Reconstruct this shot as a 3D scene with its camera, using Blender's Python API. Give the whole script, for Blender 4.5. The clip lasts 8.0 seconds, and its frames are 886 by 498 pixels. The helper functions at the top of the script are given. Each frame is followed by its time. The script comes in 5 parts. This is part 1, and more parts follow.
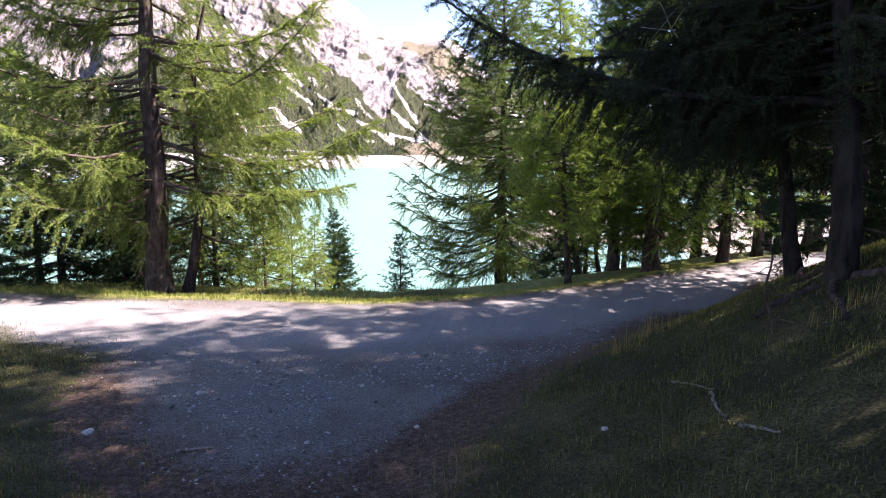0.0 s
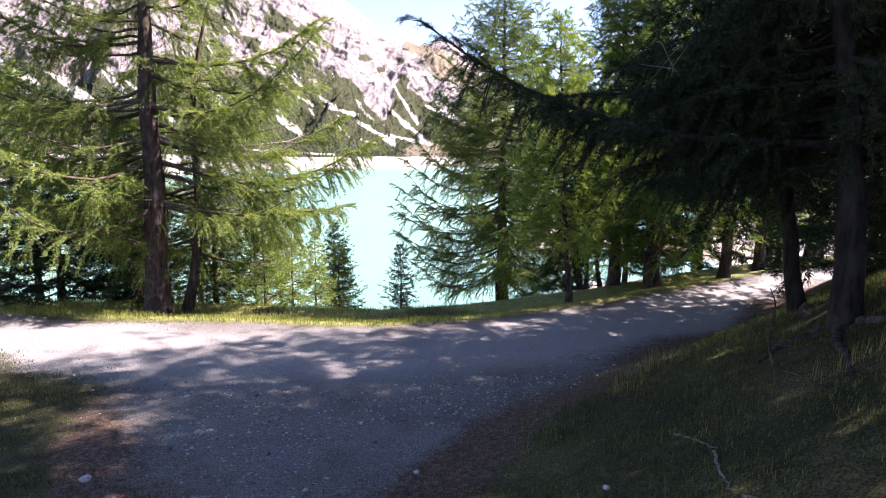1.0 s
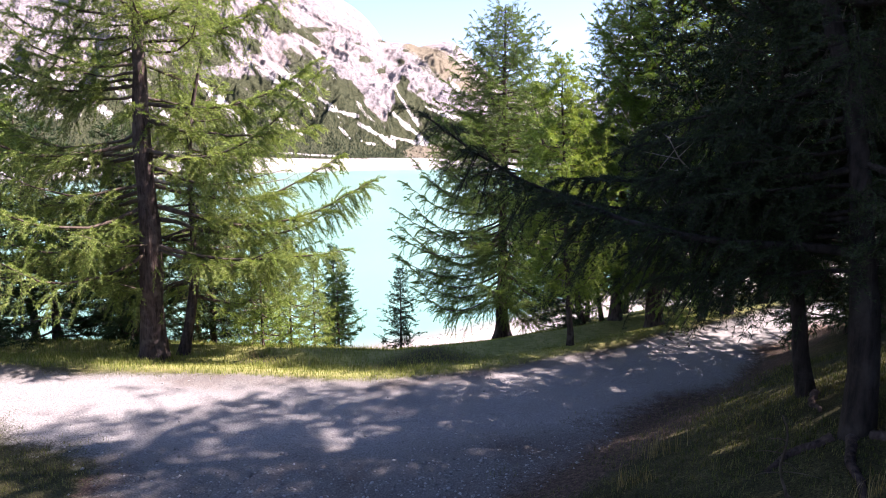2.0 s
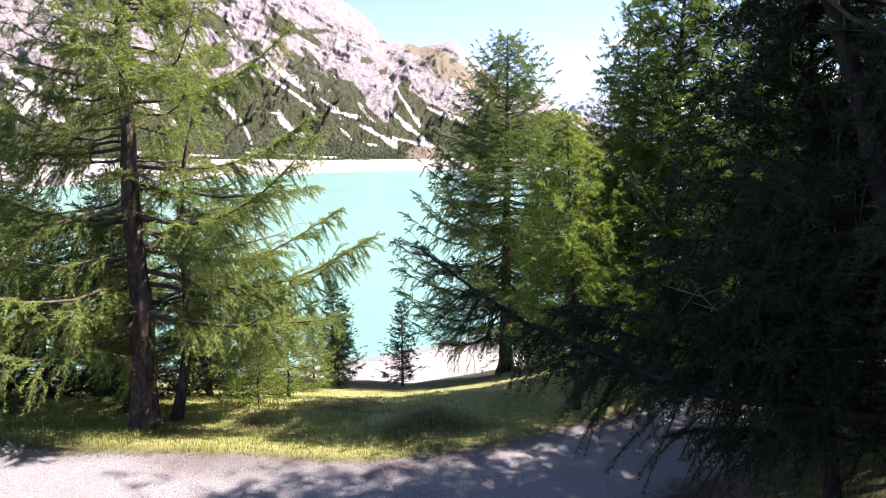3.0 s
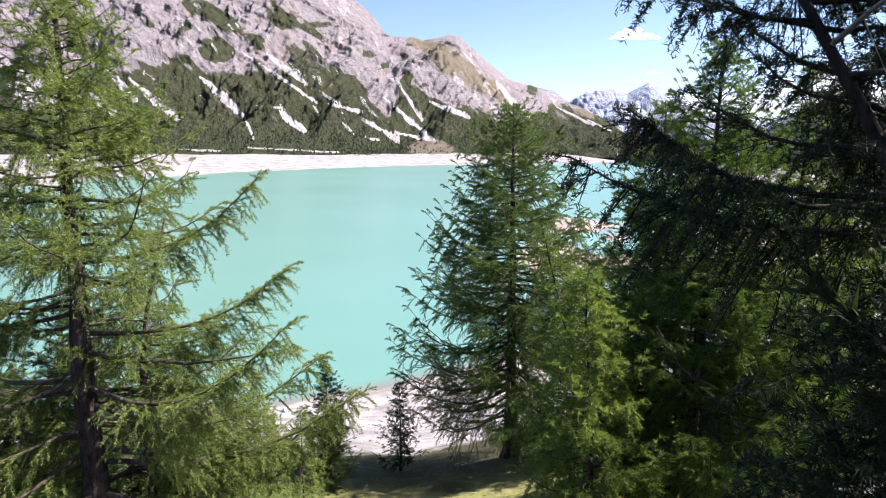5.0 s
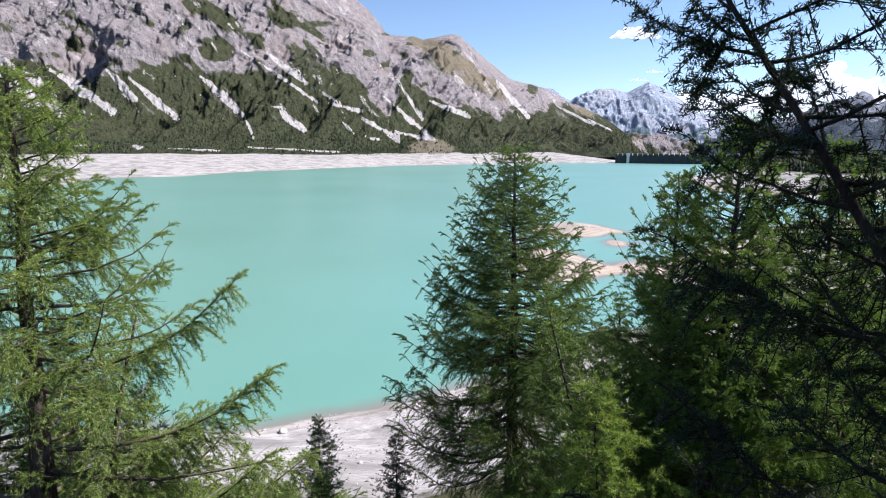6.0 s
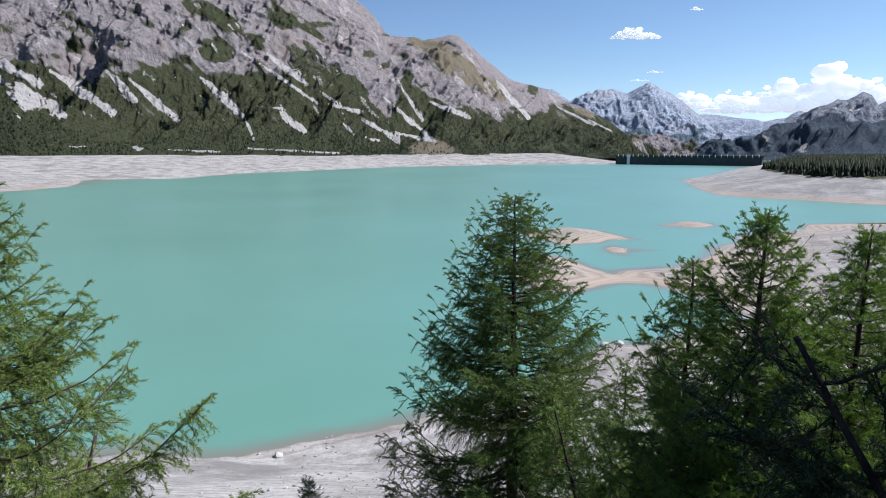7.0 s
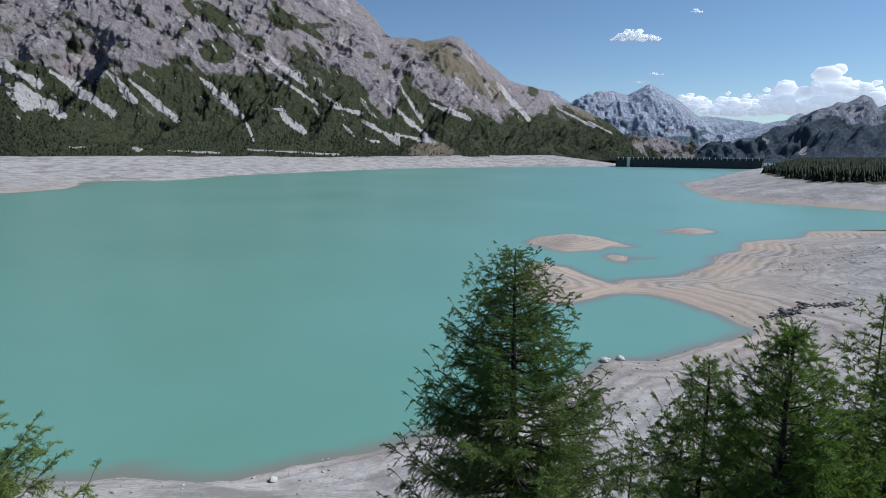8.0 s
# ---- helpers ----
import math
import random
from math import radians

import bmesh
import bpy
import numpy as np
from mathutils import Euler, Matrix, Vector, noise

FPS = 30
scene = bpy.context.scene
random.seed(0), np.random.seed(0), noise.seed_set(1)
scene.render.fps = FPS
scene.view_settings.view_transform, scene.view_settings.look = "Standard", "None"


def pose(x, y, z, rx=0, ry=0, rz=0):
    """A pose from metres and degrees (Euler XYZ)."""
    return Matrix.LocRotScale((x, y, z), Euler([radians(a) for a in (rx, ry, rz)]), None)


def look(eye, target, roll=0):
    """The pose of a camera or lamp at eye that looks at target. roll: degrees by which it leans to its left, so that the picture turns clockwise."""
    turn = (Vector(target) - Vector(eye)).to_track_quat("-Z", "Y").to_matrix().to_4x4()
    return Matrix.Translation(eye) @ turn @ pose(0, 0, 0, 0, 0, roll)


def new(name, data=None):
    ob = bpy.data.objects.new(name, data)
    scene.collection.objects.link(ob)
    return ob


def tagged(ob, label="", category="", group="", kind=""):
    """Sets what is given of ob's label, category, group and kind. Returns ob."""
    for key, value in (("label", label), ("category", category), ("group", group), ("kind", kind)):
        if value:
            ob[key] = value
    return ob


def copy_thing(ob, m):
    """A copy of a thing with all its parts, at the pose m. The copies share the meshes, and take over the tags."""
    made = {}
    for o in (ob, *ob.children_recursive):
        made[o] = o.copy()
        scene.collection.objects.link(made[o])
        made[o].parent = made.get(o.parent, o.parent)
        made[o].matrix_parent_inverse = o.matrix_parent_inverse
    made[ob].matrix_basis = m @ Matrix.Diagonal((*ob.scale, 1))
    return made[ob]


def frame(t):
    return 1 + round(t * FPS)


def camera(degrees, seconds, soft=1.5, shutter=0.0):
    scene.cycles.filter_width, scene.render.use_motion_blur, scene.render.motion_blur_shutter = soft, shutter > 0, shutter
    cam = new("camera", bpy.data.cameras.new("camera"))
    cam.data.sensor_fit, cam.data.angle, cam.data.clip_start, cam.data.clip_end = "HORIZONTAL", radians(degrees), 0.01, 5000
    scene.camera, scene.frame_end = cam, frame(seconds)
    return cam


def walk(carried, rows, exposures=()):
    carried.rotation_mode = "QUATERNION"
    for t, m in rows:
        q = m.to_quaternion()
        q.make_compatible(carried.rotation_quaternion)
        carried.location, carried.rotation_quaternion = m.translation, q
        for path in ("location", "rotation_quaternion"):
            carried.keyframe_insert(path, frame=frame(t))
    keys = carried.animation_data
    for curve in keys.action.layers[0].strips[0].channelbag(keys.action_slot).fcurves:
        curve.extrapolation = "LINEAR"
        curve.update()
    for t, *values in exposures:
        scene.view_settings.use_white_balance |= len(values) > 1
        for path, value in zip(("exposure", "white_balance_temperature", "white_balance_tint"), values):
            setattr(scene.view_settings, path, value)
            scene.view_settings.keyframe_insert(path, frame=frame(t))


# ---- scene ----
cam = camera(73.7, 8.0, soft=1.0)
PATH = [
    (0, (-0.112, 0.55, 1.812), (-0.09, 2.526, 1.502), 0.3),
    (0.5, (-0.114, 0.562, 1.933), (-0.092, 2.538, 1.625), 0.3),
    (1, (-0.104, 0.627, 2.087), (-0.085, 2.604, 1.78), 0.2),
    (1.5, (-0.099, 0.708, 2.353), (-0.081, 2.684, 2.048), 0.2),
    (2.8, (-0.075, 1.243, 3.422), (-0.064, 3.22, 3.119), 0.0),
    (3, (-0.077, 1.352, 3.6), (-0.067, 3.329, 3.297), -0.1),
    (3.5, (-0.078, 1.65, 4.079), (-0.069, 3.627, 3.775), -0.1),
    (4, (-0.059, 1.991, 4.596), (-0.053, 3.967, 4.288), -0.2),
    (4.5, (-0.036, 2.408, 5.13), (-0.033, 4.382, 4.812), -0.2),
    (6, (0.031, 3.646, 6.79), (0.032, 5.619, 6.461), -0.1),
    (6.5, (0.088, 4.093, 7.341), (0.089, 6.065, 7.012), -0.1),
    (7, (0.127, 4.54, 7.893), (0.127, 6.513, 7.565), -0.1),
    (7.5, (0.17, 4.966, 8.436), (0.171, 6.939, 8.11), -0.0),
    (8, (0.196, 5.376, 8.971), (0.197, 7.35, 8.646), 0.1),
]
EXPOSURES = [(0, 2.46, 6850, 28), (1.7, 2.36, 6850, 28), (3, 2.16, 6750, 25), (4.5, 1.77, 6600, 23), (6, 1.21, 6200, 14), (7, 0.73, 6000, 10), (8, 0.26, 5800, 7)]
walk(cam, [(t, look(eye, target, roll)) for t, eye, target, roll in PATH], EXPOSURES)

# ---------------------------------------------------------------- light
SUN_EL, SUN_AZ = radians(47), radians(80)      # azimuth clockwise from +y
world = bpy.data.worlds.new("sky")
scene.world = world
world.use_nodes = True
wn = world.node_tree
sky = wn.nodes.new("ShaderNodeTexSky")
sky.sky_type = "NISHITA"
sky.sun_disc = False
sky.sun_elevation, sky.sun_rotation = SUN_EL, SUN_AZ
sky.altitude, sky.air_density, sky.dust_density, sky.ozone_density = 1200, 1.0, 0.0, 2.2
wn.nodes["Background"].inputs[1].default_value = 0.075
wn.links.new(sky.outputs[0], wn.nodes["Background"].inputs[0])
sun = new("sun", bpy.data.lights.new("sun", "SUN"))
sun.data.energy, sun.data.angle, sun.data.color = 4.7, radians(0.53), (1.0, 0.95, 0.88)
to_sun = Vector((math.sin(SUN_AZ) * math.cos(SUN_EL), math.cos(SUN_AZ) * math.cos(SUN_EL), math.sin(SUN_EL)))
sun.matrix_world = look(to_sun * 100, (0, 0, 0))


# ---------------------------------------------------------------- materials
def mat(name):
    m = bpy.data.materials.new(name)
    m.use_nodes = True
    nt = m.node_tree
    return m, nt, nt.nodes["Principled BSDF"]


def node(nt, kind, **values):
    n = nt.nodes.new(kind)
    for key, v in values.items():
        n.inputs[key.replace("_", " ")].default_value = v
    return n


def coords(nt, scale=(1, 1, 1)):
    g = nt.nodes.new("ShaderNodeNewGeometry")
    mp = nt.nodes.new("ShaderNodeMapping")
    mp.inputs["Scale"].default_value = scale
    nt.links.new(g.outputs["Position"], mp.inputs["Vector"])
    return mp.outputs["Vector"]


def noise_of(nt, vec, scale, detail=6.0, rough=0.6):
    n = node(nt, "ShaderNodeTexNoise", Scale=scale, Detail=detail, Roughness=rough)
    nt.links.new(vec, n.inputs["Vector"])
    return n.outputs["Fac"]


def ramp(nt, fac, stops):
    r = nt.nodes.new("ShaderNodeValToRGB")
    els = r.color_ramp.elements
    while len(els) < len(stops):
        els.new(0.5)
    for e, (p, c) in zip(els, stops):
        e.position, e.color = p, (*c, 1) if len(c) == 3 else c
    nt.links.new(fac, r.inputs[0])
    return r.outputs["Color"]


def mix(nt, fac, a, b, blend="MIX"):
    n = nt.nodes.new("ShaderNodeMix")
    n.data_type, n.blend_type = "RGBA", blend
    for socket, v in ((n.inputs[0], fac), (n.inputs[6], a), (n.inputs[7], b)):
        if isinstance(v, (int, float)):
            socket.default_value = v
        elif isinstance(v, tuple):
            socket.default_value = (*v, 1)
        else:
            nt.links.new(v, socket)
    return n.outputs[2]


def maths(nt, op, a, b=0.0, clamp=False):
    n = nt.nodes.new("ShaderNodeMath")
    n.operation, n.use_clamp = op, clamp
    for socket, v in ((n.inputs[0], a), (n.inputs[1], b)):
        if isinstance(v, (int, float)):
            socket.default_value = v
        else:
            nt.links.new(v, socket)
    return n.outputs[0]


def bump(nt, bsdf, height, strength=0.5, distance=0.02):
    b = node(nt, "ShaderNodeBump", Strength=strength, Distance=distance)
    nt.links.new(height, b.inputs["Height"])
    nt.links.new(b.outputs[0], bsdf.inputs["Normal"])


def attr(nt, name):
    a = nt.nodes.new("ShaderNodeAttribute")
    a.attribute_name = name
    s = nt.nodes.new("ShaderNodeSeparateColor")
    nt.links.new(a.outputs["Color"], s.inputs[0])
    return s.outputs


def sharpen(nt, fac, noise_fac, amount=0.8, width=0.12):
    """A mask with a ragged edge: the soft mask pushed by noise, then cut steeply."""
    v = maths(nt, "ADD", fac, maths(nt, "MULTIPLY", maths(nt, "SUBTRACT", noise_fac, 0.5), amount))
    mr = nt.nodes.new("ShaderNodeMapRange")
    mr.inputs["From Min"].default_value, mr.inputs["From Max"].default_value = 0.5 - width, 0.5 + width
    nt.links.new(v, mr.inputs["Value"])
    return mr.outputs[0]


def ground_material():
    m, nt, bsdf = mat("ground")
    v = coords(nt)
    road, grass, beach = attr(nt, "cover")[:3]
    n1, n2, n3 = noise_of(nt, v, 1.3), noise_of(nt, v, 9.0), noise_of(nt, v, 70.0, 4)
    gravel = mix(nt, n2, ramp(nt, n3, [(0.3, (0.045, 0.042, 0.043)), (0.5, (0.115, 0.108, 0.110)), (0.68, (0.23, 0.22, 0.217))]),
                 ramp(nt, n3, [(0.3, (0.09, 0.083, 0.082)), (0.7, (0.21, 0.198, 0.192))]))
    earth = ramp(nt, noise_of(nt, v, 22.0), [(0.3, (0.03, 0.021, 0.017)), (0.52, (0.075, 0.05, 0.04)), (0.75, (0.16, 0.115, 0.092))])
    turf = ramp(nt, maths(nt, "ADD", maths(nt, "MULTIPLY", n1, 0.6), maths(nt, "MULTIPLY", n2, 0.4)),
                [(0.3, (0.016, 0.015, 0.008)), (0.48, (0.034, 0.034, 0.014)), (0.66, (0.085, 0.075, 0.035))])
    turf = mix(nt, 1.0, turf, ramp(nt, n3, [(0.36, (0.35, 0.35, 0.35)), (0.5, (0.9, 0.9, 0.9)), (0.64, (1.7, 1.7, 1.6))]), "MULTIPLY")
    # verge turf brightened in colour to look sunlit, against the darkened bank turf
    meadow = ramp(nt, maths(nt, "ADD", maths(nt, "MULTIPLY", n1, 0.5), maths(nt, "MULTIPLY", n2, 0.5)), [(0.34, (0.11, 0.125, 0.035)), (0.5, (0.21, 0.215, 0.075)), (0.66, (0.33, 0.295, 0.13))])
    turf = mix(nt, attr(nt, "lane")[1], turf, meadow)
    earth = mix(nt, 1.0, earth, ramp(nt, n3, [(0.36, (0.5, 0.5, 0.5)), (0.62, (1.45, 1.4, 1.35))]), "MULTIPLY")
    # strand: pale silt and stones, with level lines left by the falling water
    sep = nt.nodes.new("ShaderNodeSeparateXYZ")
    nt.links.new(v, sep.inputs[0])
    lev = maths(nt, "ADD", maths(nt, "MULTIPLY", sep.outputs[2], 2.6), maths(nt, "MULTIPLY", noise_of(nt, v, 0.03, 8, 0.7), 1.5))
    w = nt.nodes.new("ShaderNodeTexNoise")
    w.noise_dimensions = "1D"
    w.inputs["Scale"].default_value, w.inputs["Detail"].default_value = 4.5, 5
    nt.links.new(lev, w.inputs["W"])
    silt = ramp(nt, w.outputs["Fac"], [(0.34, (0.155, 0.14, 0.134)), (0.46, (0.34, 0.308, 0.295)), (0.6, (0.455, 0.414, 0.395))])
    silt = mix(nt, 0.5, silt, ramp(nt, noise_of(nt, v, 3.0, 10, 0.75), [(0.36, (0.12, 0.115, 0.11)), (0.58, (0.44, 0.42, 0.405))]))
    silt = mix(nt, 0.25, silt, ramp(nt, noise_of(nt, v, 0.22, 9, 0.75), [(0.4, (0.10, 0.095, 0.09)), (0.56, (0.42, 0.40, 0.39))]))
    silt = mix(nt, ramp(nt, noise_of(nt, coords(nt, (1, 1, 3)), 0.09, 8, 0.7), [(0.45, (0, 0, 0)), (0.6, (0.8, 0.8, 0.8))]), silt, (0.15, 0.14, 0.135))
    # tan mud on the last drained levels, in uneven patches
    low = nt.nodes.new("ShaderNodeMapRange")
    low.inputs["From Min"].default_value, low.inputs["From Max"].default_value = -8.6, -10.2
    nt.links.new(sep.outputs[2], low.inputs["Value"])
    off = nt.nodes.new("ShaderNodeMapRange")
    off.inputs["From Min"].default_value, off.inputs["From Max"].default_value = 46.0, 84.0
    nt.links.new(sep.outputs[1], off.inputs["Value"])
    beyond = nt.nodes.new("ShaderNodeMapRange")
    beyond.inputs["From Min"].default_value, beyond.inputs["From Max"].default_value = 420.0, 170.0
    nt.links.new(sep.outputs[1], beyond.inputs["Value"])
    # darker broken stone higher up on the bed
    bed = maths(nt, "MULTIPLY", maths(nt, "MULTIPLY", off.outputs[0], beyond.outputs[0]), ramp(nt, noise_of(nt, coords(nt, (1, 2.2, 1)), 0.045, 8, 0.7), [(0.34, (0.1, 0.1, 0.1)), (0.56, (0.85, 0.85, 0.85))]))
    silt = mix(nt, bed, silt, ramp(nt, maths(nt, "ADD", maths(nt, "MULTIPLY", w.outputs["Fac"], 0.4), maths(nt, "MULTIPLY", noise_of(nt, v, 0.7, 9, 0.8), 0.6)), [(0.40, (0.06, 0.057, 0.058)), (0.5, (0.19, 0.178, 0.178)), (0.6, (0.32, 0.30, 0.298))]))
    mud = maths(nt, "MULTIPLY", maths(nt, "MULTIPLY", maths(nt, "MULTIPLY", low.outputs[0], off.outputs[0]), beyond.outputs[0]), ramp(nt, noise_of(nt, v, 0.05, 4), [(0.36, (0.15, 0.15, 0.15)), (0.56, (0.85, 0.85, 0.85))]))
    silt = mix(nt, mud, silt, mix(nt, w.outputs["Fac"], (0.27, 0.21, 0.163), (0.42, 0.338, 0.27)))
    wet = nt.nodes.new("ShaderNodeMapRange")
    wet.inputs["From Min"].default_value, wet.inputs["From Max"].default_value = -10.7, -10.45
    wet.inputs["To Min"].default_value, wet.inputs["To Max"].default_value = 0.5, 0.0
    nt.links.new(sep.outputs[2], wet.inputs["Value"])
    silt = mix(nt, wet.outputs[0], silt, (0.22, 0.155, 0.11))
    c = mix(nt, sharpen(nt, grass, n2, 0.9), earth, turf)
    gravel = mix(nt, ramp(nt, noise_of(nt, v, 0.9, 6, 0.7), [(0.46, (0, 0, 0)), (0.62, (0.5, 0.5, 0.5))]), gravel, earth)
    # paler lane gravel, lightened further so that the track looks sunlit
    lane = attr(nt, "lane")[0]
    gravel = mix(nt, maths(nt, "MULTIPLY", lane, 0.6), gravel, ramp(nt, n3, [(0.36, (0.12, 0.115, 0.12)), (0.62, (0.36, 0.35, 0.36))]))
    c = mix(nt, sharpen(nt, road, maths(nt, "ADD", maths(nt, "MULTIPLY", n2, 0.6), maths(nt, "MULTIPLY", n3, 0.4)), 1.2, 0.2), c, gravel)
    c = mix(nt, sharpen(nt, beach, n1, 0.8), c, silt)
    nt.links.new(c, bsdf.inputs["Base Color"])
    bsdf.inputs["Roughness"].default_value = 0.95
    bsdf.inputs["Specular IOR Level"].default_value = 0.2
    bump(nt, bsdf, maths(nt, "ADD", n3, maths(nt, "MULTIPLY", n2, 1.5)), 0.6, 0.02)
    return m


def mountain_material(name, rock_lo, rock_hi, wood_lo, wood_hi, turf=(0.15, 0.128, 0.095), size=1.0):
    m, nt, bsdf = mat(name)
    v = coords(nt)
    wood, scree, alp = attr(nt, "cover")[:3]
    big, mid, fine = noise_of(nt, v, 0.012 / size), noise_of(nt, v, 0.05 / size, 8, 0.7), noise_of(nt, v, 0.24 / size, 9, 0.85)
    vs = coords(nt, (1, 1, 0.22))
    streak = noise_of(nt, vs, 0.12 / size, 9, 0.75)
    mid_rock = tuple((a + b) / 2 for a, b in zip(rock_lo, rock_hi))
    ledge = noise_of(nt, coords(nt, (1, 1, 4.5)), 0.06 / size, 8, 0.72)
    rock = ramp(nt, maths(nt, "ADD", maths(nt, "ADD", maths(nt, "MULTIPLY", streak, 0.25), maths(nt, "MULTIPLY", ledge, 0.3)), maths(nt, "MULTIPLY", fine, 0.45)),
                [(0.41, rock_lo), (0.5, mid_rock), (0.6, rock_hi)])
    crack = maths(nt, "ABSOLUTE", maths(nt, "SUBTRACT", noise_of(nt, coords(nt, (1, 1, 0.35)), 0.07 / size, 7, 0.65), 0.5))
    rock = mix(nt, ramp(nt, crack, [(0.0, (0.5, 0.5, 0.5)), (0.03, (0, 0, 0))]), rock, tuple(0.4 * a for a in rock_lo))
    rock = mix(nt, ramp(nt, mid, [(0.5, (0, 0, 0)), (0.66, (0.5, 0.5, 0.5))]), rock, tuple(0.6 * a for a in mid_rock))
    rock = mix(nt, ramp(nt, big, [(0.5, (0, 0, 0)), (0.7, (0.5, 0.5, 0.5))]), rock, tuple(a * b for a, b in zip(mid_rock, (1.2, 1.02, 0.88))))
    woods = ramp(nt, fine, [(0.35, wood_lo), (0.65, wood_hi)])
    stones = ramp(nt, fine, [(0.38, (0.22, 0.205, 0.207)), (0.58, (0.45, 0.428, 0.43))])
    c = mix(nt, sharpen(nt, alp, mid, 1.0, 0.2), rock, turf)
    c = mix(nt, sharpen(nt, wood, maths(nt, "ADD", maths(nt, "MULTIPLY", mid, 0.4), maths(nt, "MULTIPLY", fine, 0.6)), 1.6, 0.1), c, woods)
    c = mix(nt, sharpen(nt, scree, maths(nt, "ADD", maths(nt, "MULTIPLY", streak, 0.5), maths(nt, "MULTIPLY", fine, 0.5)), 2.2, 0.1), c, stones)
    nt.links.new(c, bsdf.inputs["Base Color"])
    bsdf.inputs["Roughness"].default_value = 1.0
    bsdf.inputs["Specular IOR Level"].default_value = 0.05
    bump(nt, bsdf, maths(nt, "ADD", maths(nt, "MULTIPLY", streak, 1.5), fine), 1.0, 2.6 * size)
    return m


def bark_material(name, lo, hi, patch):
    m, nt, bsdf = mat(name)
    v, vz = coords(nt), coords(nt, (1, 1, 0.22))
    f = noise_of(nt, vz, 26.0, 6, 0.65)
    c = ramp(nt, f, [(0.32, lo), (0.66, hi)])
    c = mix(nt, ramp(nt, noise_of(nt, v, 5.0), [(0.5, (0, 0, 0)), (0.68, (0.8, 0.8, 0.8))]), c, patch)
    nt.links.new(c, bsdf.inputs["Base Color"])
    bsdf.inputs["Roughness"].default_value = 0.95
    bsdf.inputs["Specular IOR Level"].default_value = 0.15
    bump(nt, bsdf, f, 1.0, 0.03)
    return m


def needle_material(name, stops, translucent=0.45):
    """Needles: varied from tuft to tuft and in larger patches; half of the light passes through."""
    m, nt, bsdf = mat(name)
    g = nt.nodes.new("ShaderNodeNewGeometry")
    v = coords(nt)
    f = maths(nt, "ADD", maths(nt, "MULTIPLY", g.outputs["Random Per Island"], 0.45), maths(nt, "MULTIPLY", noise_of(nt, v, 1.7, 3), 0.55))
    c = ramp(nt, f, [(p, col) for p, col in zip((0.25, 0.5, 0.75), stops)])
    nt.links.new(c, bsdf.inputs["Base Color"])
    bsdf.inputs["Roughness"].default_value = 0.6
    bsdf.inputs["Specular IOR Level"].default_value = 0.25
    tr = nt.nodes.new("ShaderNodeBsdfTranslucent")
    nt.links.new(mix(nt, 1.0, c, (1.0, 1.0, 0.55), "MULTIPLY"), tr.inputs["Color"])
    ms = nt.nodes.new("ShaderNodeMixShader")
    ms.inputs[0].default_value = translucent
    nt.links.new(bsdf.outputs[0], ms.inputs[1])
    nt.links.new(tr.outputs[0], ms.inputs[2])
    nt.links.new(ms.outputs[0], nt.nodes["Material Output"].inputs["Surface"])
    return m


def stone_material(name, lo, hi, scale=14.0):
    m, nt, bsdf = mat(name)
    v = coords(nt)
    f = noise_of(nt, v, scale, 6, 0.7)
    g = nt.nodes.new("ShaderNodeNewGeometry")
    c = ramp(nt, maths(nt, "ADD", maths(nt, "MULTIPLY", f, 0.5), maths(nt, "MULTIPLY", g.outputs["Random Per Island"], 0.5)), [(0.25, lo), (0.75, hi)])
    nt.links.new(c, bsdf.inputs["Base Color"])
    bsdf.inputs["Roughness"].default_value = 0.9
    bump(nt, bsdf, f, 0.5, 0.01)
    return m


def water_material():
    m, nt, bsdf = mat("milky_lake_water")
    v = coords(nt, (1, 1, 1))
    c = ramp(nt, noise_of(nt, v, 0.012, 4), [(0.35, (0.108, 0.235, 0.192)), (0.65, (0.126, 0.268, 0.23))])
    c = mix(nt, attr(nt, "shallow")[0], c, (0.17, 0.145, 0.125))
    nt.links.new(c, bsdf.inputs["Base Color"])
    bsdf.inputs["Roughness"].default_value = 0.3
    bsdf.inputs["IOR"].default_value = 1.33
    bump(nt, bsdf, noise_of(nt, coords(nt, (1, 0.35, 1)), 0.6, 2, 0.4), 0.006, 0.05)
    return m


MAT_GROUND = ground_material()
MAT_ROCKS = mountain_material("limestone_and_dwarf_pine", (0.10, 0.089, 0.094), (0.345, 0.312, 0.326), (0.016, 0.02, 0.012), (0.075, 0.08, 0.045))
# far rock and woods carry the blue of distance haze in their colours
MAT_FAR = mountain_material("haze_tinted_rock", (0.16, 0.19, 0.26), (0.46, 0.51, 0.62), (0.07, 0.10, 0.13), (0.12, 0.16, 0.19), (0.24, 0.26, 0.28), 3.0)
MAT_HILL = mountain_material("haze_tinted_hill", (0.11, 0.125, 0.16), (0.34, 0.36, 0.42), (0.04, 0.053, 0.072), (0.08, 0.098, 0.125), (0.10, 0.12, 0.11), 1.6)
MAT_WATER = water_material()
MAT_BARK = bark_material("larch_bark", (0.018, 0.013, 0.013), (0.095, 0.068, 0.063), (0.125, 0.1, 0.095))
MAT_TWIG = bark_material("larch_twig", (0.04, 0.03, 0.025), (0.12, 0.092, 0.075), (0.15, 0.13, 0.115))
MAT_DEAD = bark_material("bleached_wood", (0.11, 0.095, 0.085), (0.28, 0.25, 0.23), (0.34, 0.31, 0.29))
MAT_LARCH = needle_material("larch_needles", ((0.08, 0.13, 0.034), (0.175, 0.25, 0.062), (0.31, 0.365, 0.125)), 0.44)
